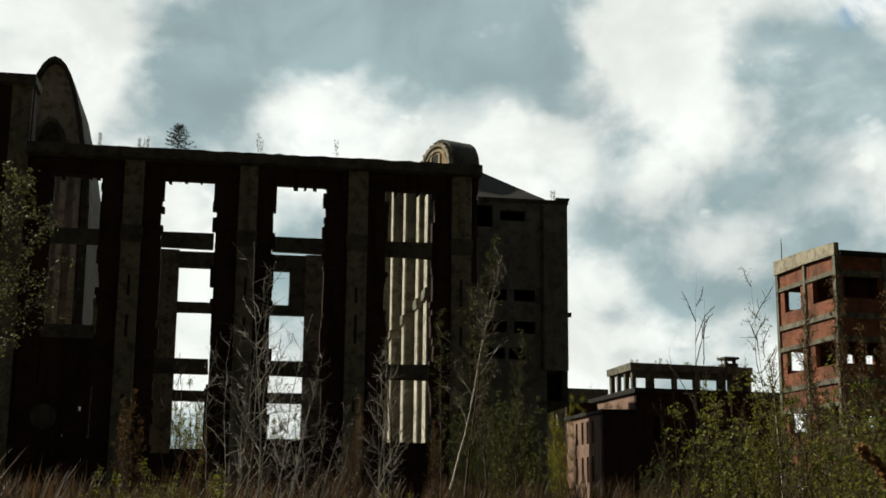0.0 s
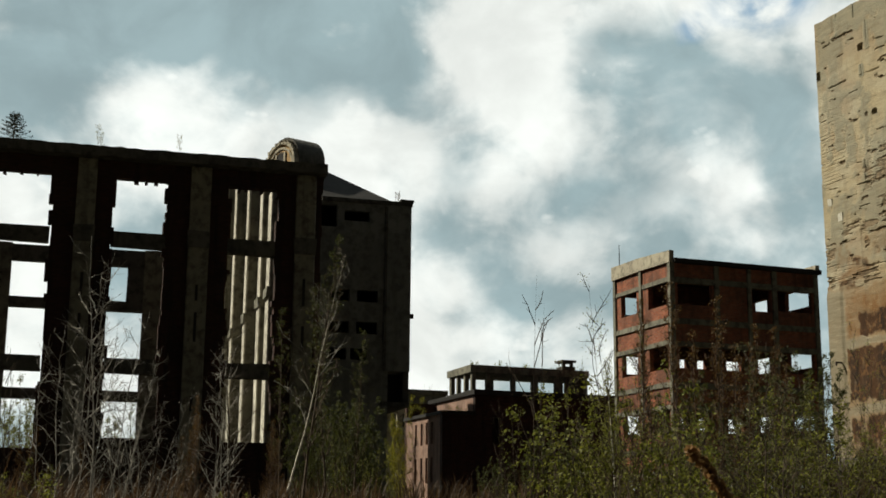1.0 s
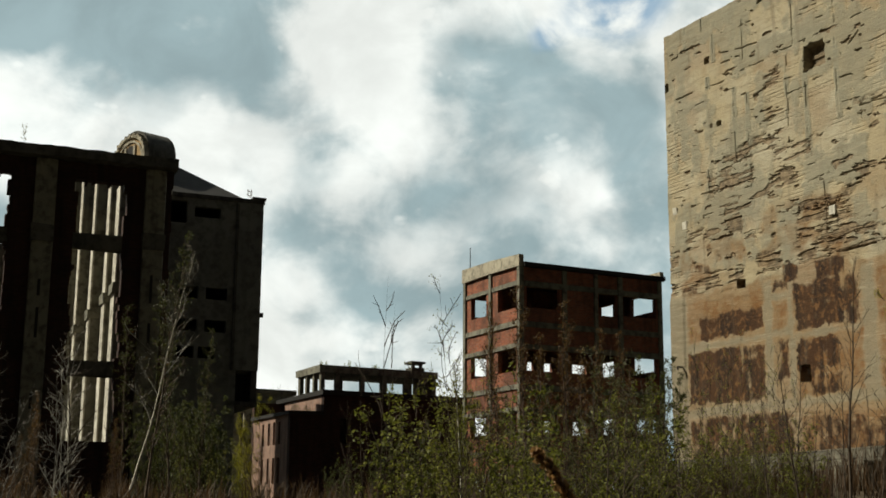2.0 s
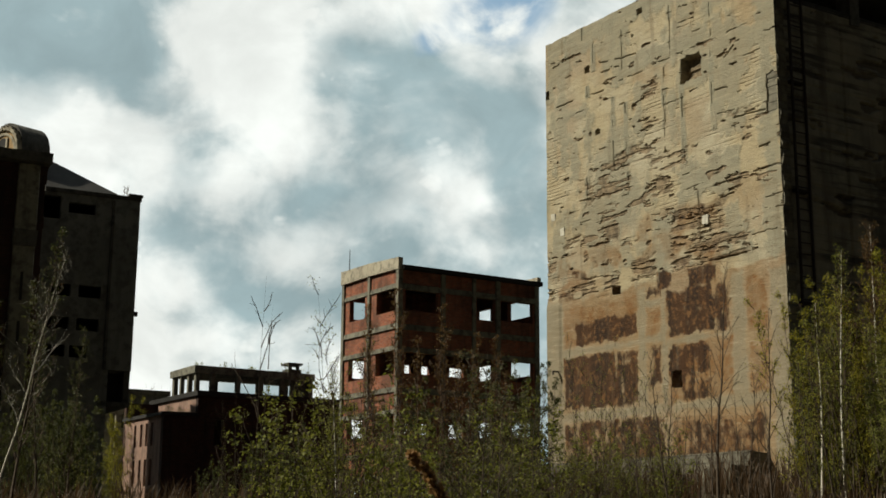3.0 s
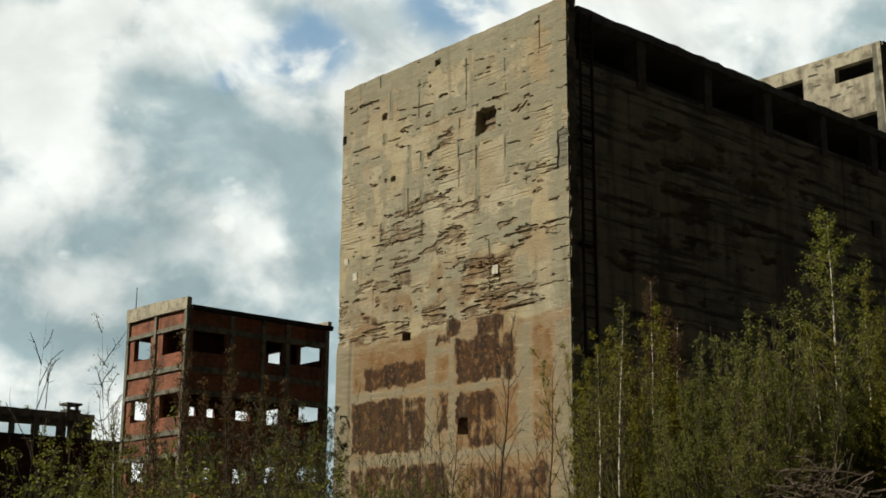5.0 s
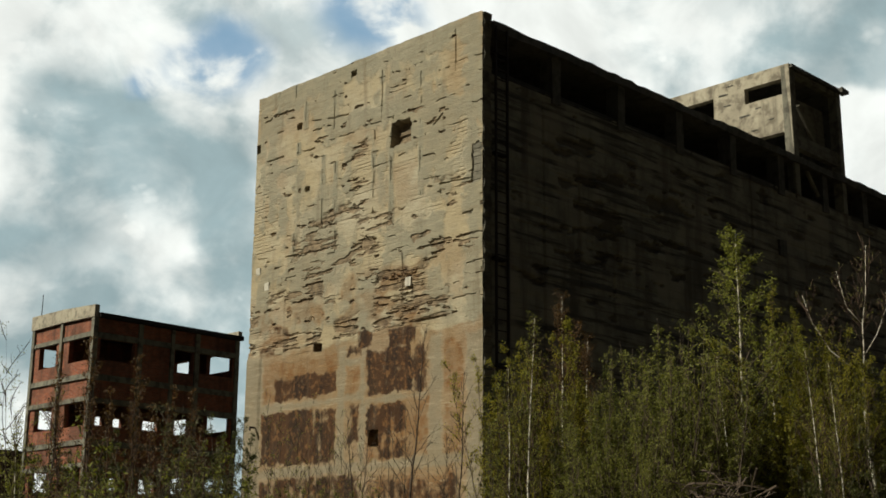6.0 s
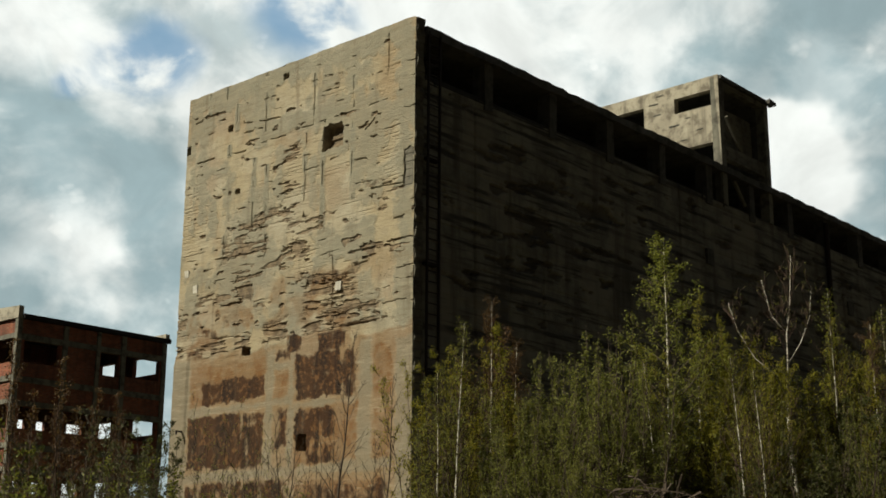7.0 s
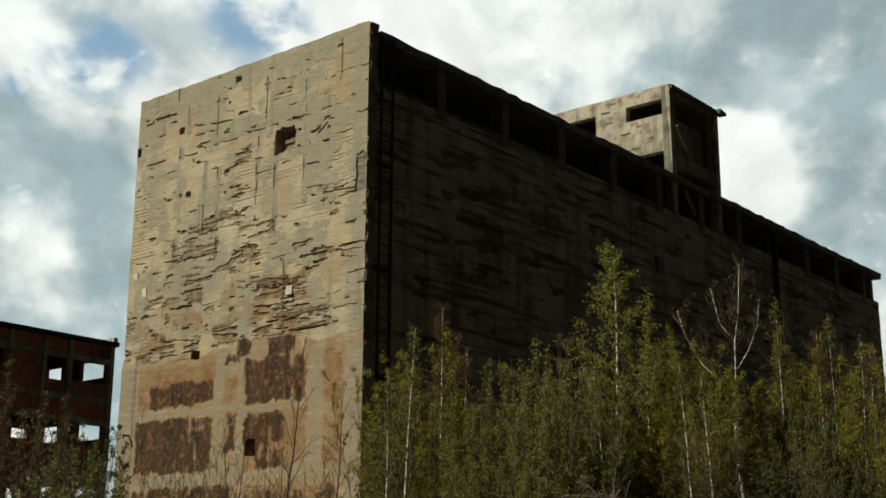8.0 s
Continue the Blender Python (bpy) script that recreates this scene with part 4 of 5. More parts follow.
# ---- red brick factory ----
def build_red():
    t = thing("brick_factory", pose(0, 0, 0), "roofed red brick factory with a concrete frame and empty windows", "building")
    X0, X1, Y0, Y1 = 37.71, 47.75, 64.83, 71.80
    storeys = (14.15, 10.5, 6.85, 3.2)
    cols = ((37.71, 38.0), (40.65, 40.95), (42.85, 43.10), (44.55, 44.85), (47.45, 47.75))
    # walls behind the frame
    south, west, north, east = [], [], [], []
    for k, z in enumerate(storeys):
        h = z + 1.22
        south += [(38.25, 40.5, z, h), (43.2, 44.5, z - 0.1, h), (44.95, 47.3, z, h)]
        if k:
            south += [(41.1, 42.75, z, h)]
        west += [(65.4, 67.6, z, h + 0.15), (69.0, 70.95, z, h + 0.15)]
        north += [(38.1, 39.4, z + 0.3, h + 0.2)]
        if k:
            north += [(42.0, 42.55, z + 0.7, h + 0.2), (43.3, 43.9, z + 0.7, h + 0.2), (45.4, 46.5, z + 0.6, h + 0.25)]
        east += [(65.25, 67.7, z + 0.5, h + 0.4), (69.6, 71.3, z + 0.65, h + 0.4)]
    part("south_wall", pierced("x", X0 + 0.1, X1 - 0.1, Y0 + 0.12, Y0 + 0.42, 0.0, 16.5, south), BRICK_RED, t)
    part("west_wall", pierced("y", Y0 + 0.42, Y1 - 0.1, X0 + 0.12, X0 + 0.42, 0.0, 16.6, west), BRICK_RED, t)
    part("north_wall", pierced("x", X0 + 0.42, X1 - 0.1, Y1 - 0.4, Y1 - 0.1, 0.0, 16.5, north), BRICK_RED, t)
    part("east_wall", pierced("y", Y0 + 0.42, Y1 - 0.4, X1 - 0.4, X1 - 0.1, 0.0, 16.5, east), BRICK_RED, t)
    for x0, x1 in cols:
        part("column", boxes((x0, x1, Y0, Y0 + 0.3, 0.0, 16.5), rough=0.012), CONCRETE, t)
    for y0, y1 in ((68.25, 68.5), (71.5, 71.8)):
        part("column", boxes((X0, X0 + 0.3, y0, y1, 0.0, 16.7), rough=0.012), CONCRETE, t)
    part("column", boxes((X0 - 0.02, X0 + 0.2, Y0 - 0.02, Y0 + 0.25, 0.0, 17.2), rough=0.01), CONCRETE, t)
    for k, z in enumerate(storeys):
        for zz, h in ((z + 1.22, 0.3), (z - 1.15, 0.34)):
            part("south_beam", boxes((X0 + 0.26, X1 - 0.02, Y0 + 0.03, Y0 + 0.25, zz, zz + h), rough=0.015), CONCRETE, t, "grey concrete beam")
            part("west_beam", boxes((X0 + 0.03, X0 + 0.25, Y0 + 0.26, Y1 - 0.31, zz + 0.1, zz + 0.06 + h), rough=0.03), CONCRETE, t)
        part("floor", boxes((X0 + 0.43, X1 - 0.42, Y0 + 0.43, Y1 - 0.42, z - 1.15, z - 0.95)), CONCRETE_DARK, t)
    part("roof", boxes((X0 + 0.2, X1 + 0.1, Y0 - 0.25, Y1 + 0.1, 16.5, 16.72), rough=0.02), TAR_AND_SHADE, t, "flat tarred roof slab with a dark edge")
    bm = bmesh.new()
    line = ((Y0 - 0.05, 16.5, 17.18), (68.3, 16.58, 17.36), (Y1 + 0.05, 16.56, 17.40))
    rings = [[bm.verts.new((x, y, z)) for x, z in ((X0 - 0.05, lo), (X0 + 0.25, lo), (X0 + 0.25, hi), (X0 - 0.05, hi))] for y, lo, hi in line]
    for a, b in zip(rings, rings[1:]):
        for i in range(4):
            bm.faces.new((a[i], a[(i + 1) % 4], b[(i + 1) % 4], b[i]))
    bm.faces.new(rings[0])
    bm.faces.new(rings[-1][::-1])
    bmesh.ops.recalc_face_normals(bm, faces=bm.faces)
    part("parapet", bm, CONCRETE_PALE, t, "pale concrete parapet with a shallow peak")
    part("end_parapet", boxes((X1 - 0.25, X1 + 0.05, Y0 - 0.1, Y1, 16.6, 17.05), rough=0.02), CONCRETE_PALE, t)
    bm = bmesh.new()
    bmesh.ops.create_cone(bm, cap_ends=True, segments=6, radius1=0.03, radius2=0.02, depth=1.6, matrix=pose(38.0, 71.4, 18.0))
    part("aerial", bm, RUST, t)

build_red()

# ---- low brick works ----
def build_low():
    t = thing("low_brick_works", pose(0, 0, 0), "low brick works with slot windows below an open storey", "building")
    slots = [(y, y + 0.42, z0, z1) for y in (81.75, 82.75, 83.75, 84.9) for z0, z1 in ((6.9, 8.35), (4.4, 6.05))]
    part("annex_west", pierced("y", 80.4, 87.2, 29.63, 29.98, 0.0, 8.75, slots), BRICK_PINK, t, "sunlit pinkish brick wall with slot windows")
    # south and back walls: shade put in as darker brick than the sunlit west
    part("annex_south", boxes((29.63, 31.88, 80.0, 80.39, 0.0, 8.75)), BRICK_SOOT_SHADE, t)
    part("annex_roof", boxes((29.5, 31.9, 79.85, 87.4, 8.75, 8.95), rough=0.03), TAR_AND_SHADE, t)
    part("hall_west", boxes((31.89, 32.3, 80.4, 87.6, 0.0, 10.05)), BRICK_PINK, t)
    part("hall_south", pierced("x", 31.89, 42.5, 80.0, 80.39, 0.0, 10.05, [(33.05, 33.65, 6.9, 8.6), (36.0, 36.5, 7.4, 8.4)]), BRICK_SOOT_SHADE, t)
    part("hall_back", boxes((29.7, 42.5, 87.3, 87.7, 0.0, 10.0)), BRICK_SOOT_SHADE, t)
    part("hall_roof", boxes((31.7, 42.7, 79.75, 88.6, 10.051, 10.35), rough=0.03), TAR_AND_SHADE, t, "dark roof slab")
    part("top_slab", boxes((33.1, 42.1, 83.9, 88.5, 11.98, 12.48), rough=0.03), CONCRETE, t, "grey concrete slab of the open top storey")
    for x in (33.23, 34.3, 36.2, 37.9, 39.5, 41.7):
        for y in (84.0, 88.0):
            part("top_post", boxes((x, x + 0.3, y, y + 0.3, 10.35, 11.98), rough=0.01), CONCRETE, t)
    for y in (85.3, 86.7):
        part("top_post", boxes((33.23, 33.5, y, y + 0.25, 10.35, 11.98)), CONCRETE, t)
    part("top_wall", boxes((40.3, 41.7, 84.1, 84.3, 10.35, 11.98)), CONCRETE_DARK, t)
    part("top_sill", boxes((34.5, 41.8, 88.05, 88.25, 10.35, 10.75)), CONCRETE, t)
    part("chimney", boxes((40.15, 41.15, 84.2, 85.2, 12.45, 12.75), (40.25, 40.45, 84.3, 84.5, 12.75, 13.05), (40.85, 41.05, 84.3, 84.5, 12.75, 13.05), (40.1, 41.2, 84.1, 85.3, 13.05, 13.2)), CONCRETE_DARK, t)

def build_far():
    t = thing("far_building", pose(0, 0, 0), "pale distant block with dark windows", "building")
    wins = [(x, x + 0.5, z, z + 1.3) for x in (39.4, 40.4) for z in (6.0, 8.4, 10.8)]
    part("wall", pierced("x", 38.6, 41.6, 120.0, 120.4, 0.0, 13.0, wins), CONCRETE_PALE, t)
    part("body", boxes((38.7, 41.5, 121.0, 128.0, 0.0, 12.8)), CONCRETE_DARK, t)
    t = thing("far_shed", pose(0, 0, 0), "grey distant flat-roofed shed", "building")
    part("wall", boxes((42.0, 48.5, 130.0, 138.0, 0.0, 15.0)), CONCRETE_GREY, t)
    part("roof", boxes((41.9, 48.7, 129.8, 138.2, 15.0, 15.5)), CONCRETE, t)

build_low()
build_far()

# ---- plants ----
class Shape:
    """Gathers tubes and leaves into one mesh."""
    def __init__(self):
        self.v, self.f = [], []
    def tube(self, pts, radii, sides=5):
        base = len(self.v)
        for k, (p, r) in enumerate(zip(pts, radii)):
            ahead = (pts[min(k + 1, len(pts) - 1)] - pts[max(k - 1, 0)]).normalized()
            a = ahead.orthogonal().normalized()
            b = ahead.cross(a)
            for i in range(sides):
                t = 2 * math.pi * i / sides
                self.v.append(p + (a * math.cos(t) + b * math.sin(t)) * r)
        for k in range(len(pts) - 1):
            for i in range(sides):
                j = (i + 1) % sides
                o = base + k * sides
                self.f.append((o + i, o + j, o + sides + j, o + sides + i))
        self.f.append(tuple(base + i for i in range(sides))[::-1])
        self.f.append(tuple(base + (len(pts) - 1) * sides + i for i in range(sides)))
    def leaf(self, p, size, slim=0.55):
        u = Vector((random.gauss(0, 1), random.gauss(0, 1), random.gauss(-0.3, 0.8))).normalized()
        w = u.orthogonal().normalized()
        w.rotate(Matrix.Rotation(random.uniform(0, 6.28), 3, u))
        o, s = len(self.v), size * random.uniform(0.6, 1.25)
        self.v += [p, p + u * s * 0.5 + w * s * slim * 0.5, p + u * s, p + u * s * 0.5 - w * s * slim * 0.5]
        self.f.append((o, o + 1, o + 2, o + 3))
    def mesh(self, name):
        me = bpy.data.meshes.new(name)
        me.from_pydata([tuple(p) for p in self.v], [], self.f)
        return me

def bend(start, way, length, steps, wobble, lift):
    """A crooked line of points that sets out one way and slowly turns up or hangs down."""
    pts, p, d = [start.copy()], start.copy(), way.normalized()
    for _ in range(steps):
        d = (d + Vector((random.gauss(0, wobble), random.gauss(0, wobble), random.gauss(0, wobble) + lift))).normalized()
        p = p + d * (length / steps)
        pts.append(p)
    return pts

def along(pts, f):
    x = f * (len(pts) - 1)
    k = min(int(x), len(pts) - 2)
    return pts[k].lerp(pts[k + 1], x - k)

def taper(r0, r1, n):
    return [r0 + (r1 - r0) * k / n for k in range(n + 1)]

def plant(seed, stems=1, height=8.0, girth=0.06, spread=0.0, limbs=26, first=0.25, reach=0.22, rise_angle=45, lift=0.04, twigs=5, leaves=6, leaf=0.06, slim=0.55, wobble=0.05, tip=0.35):
    """Trunk, limb and leaf meshes of one woody plant. reach is the longest limb as a share of the height."""
    random.seed(seed)
    trunks, wood, green = [], Shape(), Shape()
    for s in range(stems):
        trunk = Shape()
        trunks.append(trunk)
        a = random.uniform(0, 6.28)
        lean = spread * random.uniform(0.4, 1.0) if stems > 1 else spread
        h = height * (random.uniform(0.6, 1.0) if stems > 1 else 1.0)
        g = girth * (random.uniform(0.6, 1.0) if stems > 1 else 1.0)
        pts = bend(Vector((random.uniform(-0.1, 0.1) * min(stems - 1, 3), random.uniform(-0.1, 0.1) * min(stems - 1, 3), -0.15)),
                   Vector((math.cos(a) * lean, math.sin(a) * lean, 1)), h + 0.15, 12, wobble, 0.14)
        trunk.tube(pts, [g * (1 - 0.93 * (k / 12) ** 0.9) for k in range(13)], 7 if g > 0.03 else 5)
        for k in range(limbs):
            f = first + (0.97 - first) * (k + random.random()) / limbs
            root = along(pts, f)
            turn = k * 2.4 + random.uniform(-0.4, 0.4)
            el = radians(rise_angle + random.uniform(-14, 14) + 18 * (f - 0.5))
            way = Vector((math.cos(turn) * math.cos(el), math.sin(turn) * math.cos(el), math.sin(el)))
            grown = (f - first) / (1 - first)
            size = h * reach * random.uniform(0.55, 1.0) * (min(1.0, 0.45 + 1.6 * grown) * (1.08 - grown) + 0.1)
            line = bend(root, way, size, 6, 0.12, lift)
            r0 = max(g * (1 - f) * 0.5, 0.006)
            wood.tube(line, taper(r0, 0.003, 6), 4)
            for _ in range(twigs):
                q = random.uniform(0.2, 1.0)
                at = along(line, q)
                out = (way * 0.7 + Vector((random.gauss(0, 0.6), random.gauss(0, 0.6), random.gauss(0.1, 0.5)))).normalized()
                twig = bend(at, out, size * tip * random.uniform(0.5, 1.1), 3, 0.15, lift)
                wood.tube(twig, taper(0.0034, 0.0016, 3), 3)
                for _ in range(leaves):
                    green.leaf(along(twig, random.uniform(0.1, 1.0)) + Vector((random.gauss(0, 0.03), random.gauss(0, 0.03), random.gauss(0, 0.03))), leaf, slim)
    return trunks, wood, green

def species(name, label, category, group, bark, twig, foliage, **how):
    t = thing(name, pose(0, 0, 0), label, category, group)
    trunks, wood, green = plant(**how)
    for trunk in trunks:
        part("trunk" if len(trunks) == 1 else "stem", trunk.mesh("stem"), bark, t, "", True)
    tagged(part("branchwork", wood.mesh("branchwork"), twig, t), kind="stuff")
    if green.v:
        tagged(part("crown", green.mesh("crown"), foliage, t), kind="stuff")
    return t

def stand(proto, spots):
    """Plants a species: (degrees from +y, metres away, size, degrees of lean)."""
    poses = []
    for az, d, s, lean in spots:
        x, y = d * math.sin(radians(az)), d * math.cos(radians(az))
        z = float(rise(np.array(x), np.array(y)))
        poses.append(pose(x, y, z, 0, 0, -az) @ pose(0, 0, 0, 0, lean, 0) @ pose(0, 0, 0, 0, 0, random.uniform(0, 360)) @ Matrix.Scale(s, 4))
    for m in poses[1:]:
        copy_thing(proto, m)
    proto.matrix_basis = poses[0]

# birches and scrub along the shaded wall
birch_full = species("birch_tree", "white-stemmed birch in fresh yellow-green spring leaf", "tree", "birches", BIRCH, BARK, LEAF_BIRCH,
                     seed=11, height=5.3, girth=0.045, limbs=66, first=0.14, reach=0.36, rise_angle=42, lift=0.03, twigs=11, leaves=12, leaf=0.04, wobble=0.014)
birch_thin = species("birch_tree", "slim white-stemmed birch with sparse young leaves", "tree", "birches", BIRCH, TWIG, LEAF_BIRCH,
                     seed=23, height=4.6, girth=0.034, limbs=40, first=0.28, reach=0.28, rise_angle=58, lift=0.06, twigs=9, leaves=5, leaf=0.032, wobble=0.014)
birch_rust = species("birch_tree", "slim white birch under a haze of russet buds", "tree", "birches", BIRCH, TWIG, LEAF_RUST,
                     seed=29, height=4.6, girth=0.034, limbs=46, first=0.3, reach=0.28, rise_angle=58, lift=0.05, twigs=11, leaves=7, leaf=0.026, wobble=0.014)
birch_bare = species("birch_tree", "crooked white birch still almost bare of leaves", "tree", "birches", BIRCH, TWIG_PALE, LEAF_RUST,
                     seed=37, height=5.3, girth=0.025, spread=0.05, limbs=18, first=0.36, reach=0.32, rise_angle=54, lift=0.06, twigs=8, leaves=1, leaf=0.028, wobble=0.05)
willow = species("willow_shrub", "bushy grey-green willow with many upright stems", "shrub", "willows", BARK, BARK, LEAF_WILLOW,
                 seed=41, stems=11, height=3.7, girth=0.025, spread=0.5, limbs=13, first=0.2, reach=0.2, rise_angle=62, lift=0.10, twigs=6, leaves=10, leaf=0.044, slim=0.42)
willow_thin = species("willow_shrub", "open grey-green willow with long upright shoots", "shrub", "willows", BARK, BARK, LEAF_WILLOW,
                 seed=43, stems=8, height=3.7, girth=0.022, spread=0.36, limbs=12, first=0.2, reach=0.2, rise_angle=66, lift=0.12, twigs=5, leaves=7, leaf=0.04, slim=0.42)
yellow = species("young_aspen", "slender yellow-green young tree in soft leaf", "tree", "young trees", BARK, TWIG, LEAF_YELLOW,
                 seed=53, stems=3, height=4.7, girth=0.024, spread=0.14, limbs=32, first=0.14, reach=0.24, rise_angle=60, lift=0.06, twigs=9, leaves=14, leaf=0.029)
yellow_low = species("young_aspen", "spreading yellow-green thicket of young aspen stems", "tree", "young trees", BARK, TWIG, LEAF_YELLOW,
                 seed=57, stems=7, height=3.6, girth=0.02, spread=0.34, limbs=18, first=0.1, reach=0.26, rise_angle=54, lift=0.06, twigs=8, leaves=11, leaf=0.033)
rusty = species("budding_tree", "young tree with a haze of reddish buds", "tree", "young trees", TWIG, TWIG, LEAF_RUST,
                seed=61, stems=3, height=3.4, girth=0.025, spread=0.2, limbs=22, first=0.25, reach=0.2, rise_angle=55, lift=0.05, twigs=8, leaves=5, leaf=0.03)
sapling = species("bare_sapling", "thin bare sapling with long upright shoots", "tree", "saplings", BARK, BARK, LEAF_WILLOW,
                  seed=73, stems=2, height=3.8, girth=0.009, spread=0.05, limbs=7, first=0.4, reach=0.26, rise_angle=56, lift=0.02, twigs=2, leaves=1, leaf=0.016, wobble=0.01)
budding = species("leafing_sapling", "slim sapling with scattered opening leaf buds", "tree", "saplings", BARK, BARK, LEAF_BIRCH,
                  seed=83, stems=3, height=3.9, girth=0.011, spread=0.14, limbs=14, first=0.2, reach=0.28, rise_angle=52, lift=0.03, twigs=4, leaves=5, leaf=0.024, wobble=0.012)
twiggy = species("budding_branchy_tree", "dark crooked young tree with silvery opening buds", "tree", "saplings", BARK, BARK, LEAF_OLIVE,
                 seed=89, stems=3, height=3.4, girth=0.02, spread=0.3, limbs=14, first=0.2, reach=0.3, rise_angle=48, lift=0.07, twigs=5, leaves=6, leaf=0.03, wobble=0.05)
bush = species("leafy_bush", "low bush in yellow-green spring leaf", "shrub", "bushes", BARK, BARK, LEAF_BUSH,
               seed=97, stems=8, height=2.3, girth=0.016, spread=0.5, limbs=11, first=0.15, reach=0.28, rise_angle=48, lift=0.06, twigs=5, leaves=5, leaf=0.044)
bush_open = species("leafy_bush", "open bush of upright shoots in fresh green leaf", "shrub", "bushes", BARK, BARK, LEAF_BUSH,
               seed=99, stems=6, height=2.7, girth=0.015, spread=0.34, limbs=11, first=0.15, reach=0.2, rise_angle=58, lift=0.08, twigs=4, leaves=6, leaf=0.046)
dark_bush = species("dark_bush", "dense dark green bush before the ruins", "shrub", "bushes", BARK, BARK, LEAF_DARK,
                    seed=101, stems=8, height=3.4, girth=0.03, spread=0.45, limbs=14, first=0.12, reach=0.25, rise_angle=45, lift=0.03, twigs=7, leaves=10, leaf=0.05)
silver = species("silver_shrub", "bare multi-stemmed shrub with silvery branching twigs", "shrub", "bare shrubs", TWIG_PALE, TWIG_PALE, LEAF_RUST,
                 seed=113, stems=4, height=4.2, girth=0.018, spread=0.16, limbs=13, first=0.16, reach=0.3, rise_angle=38, lift=0.05, twigs=7, leaves=0, wobble=0.06, tip=0.5)
bare_tree = species("bare_tree", "slim dark tree without leaves", "tree", "bare trees", BARK, BARK, LEAF_RUST,
                    seed=127, height=3.8, girth=0.028, limbs=20, first=0.25, reach=0.28, rise_angle=50, lift=0.05, twigs=4, leaves=0, wobble=0.04, tip=0.5)
dusky = species("dusky_birch", "slender birch with small dark olive leaves", "tree", "birches", BARK, TWIG, LEAF_DARK,
                seed=151, height=4.8, girth=0.03, limbs=40, first=0.2, reach=0.2, rise_angle=54, lift=0.03, twigs=8, leaves=6, leaf=0.036, wobble=0.03)

def forked_birch(az, d):
    """A bare birch whose white trunk parts into a tall leader and a long side limb."""
    random.seed(17)
    x, y = d * math.sin(radians(az)), d * math.cos(radians(az))
    t = thing("birch_tree", pose(x, y, float(rise(np.array(x), np.array(y))), 0, 0, -az), "forked white birch still almost bare of leaves", "tree", "birches")
    stem, wood, green = Shape(), Shape(), Shape()
    def limb(pts, r0, r1, into):
        into.tube(pts, taper(r0, r1, len(pts) - 1), 6)
        return pts
    trunk = limb([Vector(p) for p in ((0.02, 0, -0.15), (0.0, 0.0, 0.5), (-0.07, 0.02, 1.2), (-0.12, 0.0, 1.9), (-0.14, 0.02, 2.7))], 0.036, 0.026, stem)
    leader = limb([trunk[-1], Vector((-0.09, 0.0, 3.2)), Vector((-0.08, 0.03, 3.7)), Vector((0.0, 0.0, 4.2)), Vector((0.05, 0.0, 4.95))], 0.017, 0.002, stem)
    side = limb([trunk[-1], Vector((-0.30, -0.05, 3.05)), Vector((-0.58, -0.1, 3.3)), Vector((-0.82, -0.12, 3.75)), Vector((-0.95, -0.1, 4.2))], 0.012, 0.002, stem)
    right = limb([leader[1], Vector((0.12, 0.1, 3.55)), Vector((0.28, 0.15, 3.95)), Vector((0.34, 0.2, 4.5))], 0.008, 0.002, stem)
    left = limb([leader[2], Vector((-0.3, 0.1, 4.0)), Vector((-0.42, 0.15, 4.6))], 0.007, 0.002, stem)
    for line, count, size in ((leader, 18, 0.75), (side, 15, 0.6), (right, 10, 0.5), (left, 9, 0.45), (trunk, 7, 0.8)):
        for k in range(count):
            root = along(line, random.uniform(0.25, 0.98) if line is not trunk else random.uniform(0.55, 0.95))
            a = random.uniform(0, 6.28)
            twig = bend(root, Vector((math.cos(a) * 0.6, math.sin(a) * 0.6, 0.9)), size * random.uniform(0.5, 1.0), 5, 0.12, 0.1)
            wood.tube(twig, taper(0.006, 0.002, 5), 4)
            for _ in range(4):
                sub = bend(along(twig, random.uniform(0.25, 0.9)), Vector((random.gauss(0, 0.5), random.gauss(0, 0.5), 0.8)), size * 0.35 * random.uniform(0.5, 1.0), 3, 0.12, 0.08)
                wood.tube(sub, taper(0.003, 0.0015, 3), 3)
                for _ in range(2):
                    green.leaf(along(sub, random.uniform(0.3, 1.0)), 0.026)
    part("trunk", stem.mesh("trunk"), BIRCH, t, "", True)
    tagged(part("branchwork", wood.mesh("branchwork"), TWIG, t), kind="stuff")
    tagged(part("crown", green.mesh("crown"), LEAF_BIRCH, t), kind="stuff")

forked_birch(63.3, 21.0)
stand(birch_full, [(58.05, 21.0, 1.0, 0), (70.5, 22.0, 0.75, 0), (59.3, 22.4, 0.70, 0)])
stand(birch_thin, [(48.9, 20.0, 0.86, 0), (57.4, 20.3, 0.72, -1), (61.0, 19.0, 0.72, 0), (65.1, 21.6, 0.94, 0), (68.0, 21.8, 0.80, 0), (61.85, 19.5, 0.68, 0), (27.75, 14.0, 0.62, 0), (47.9, 21.0, 0.7, 2), (67.2, 23.0, 0.9, 0)])
stand(birch_rust, [(50.45, 21.0, 0.95, 0), (66.6, 22.6, 0.84, 0), (51.2, 22.2, 0.82, 2), (68.6, 23.0, 0.8, 0)])
stand(birch_bare, [(13.4, 24.0, 0.92, 9)])
stand(yellow, [(59.9, 22.4, 0.98, 0), (60.7, 21.6, 0.9, 1), (66.0, 23.0, 0.86, 0), (62.4, 22.5, 0.74, 0), (69.5, 22.0, 0.8, 0), (65.3, 22.8, 0.88, 0), (61.4, 21.8, 0.8, 0)])
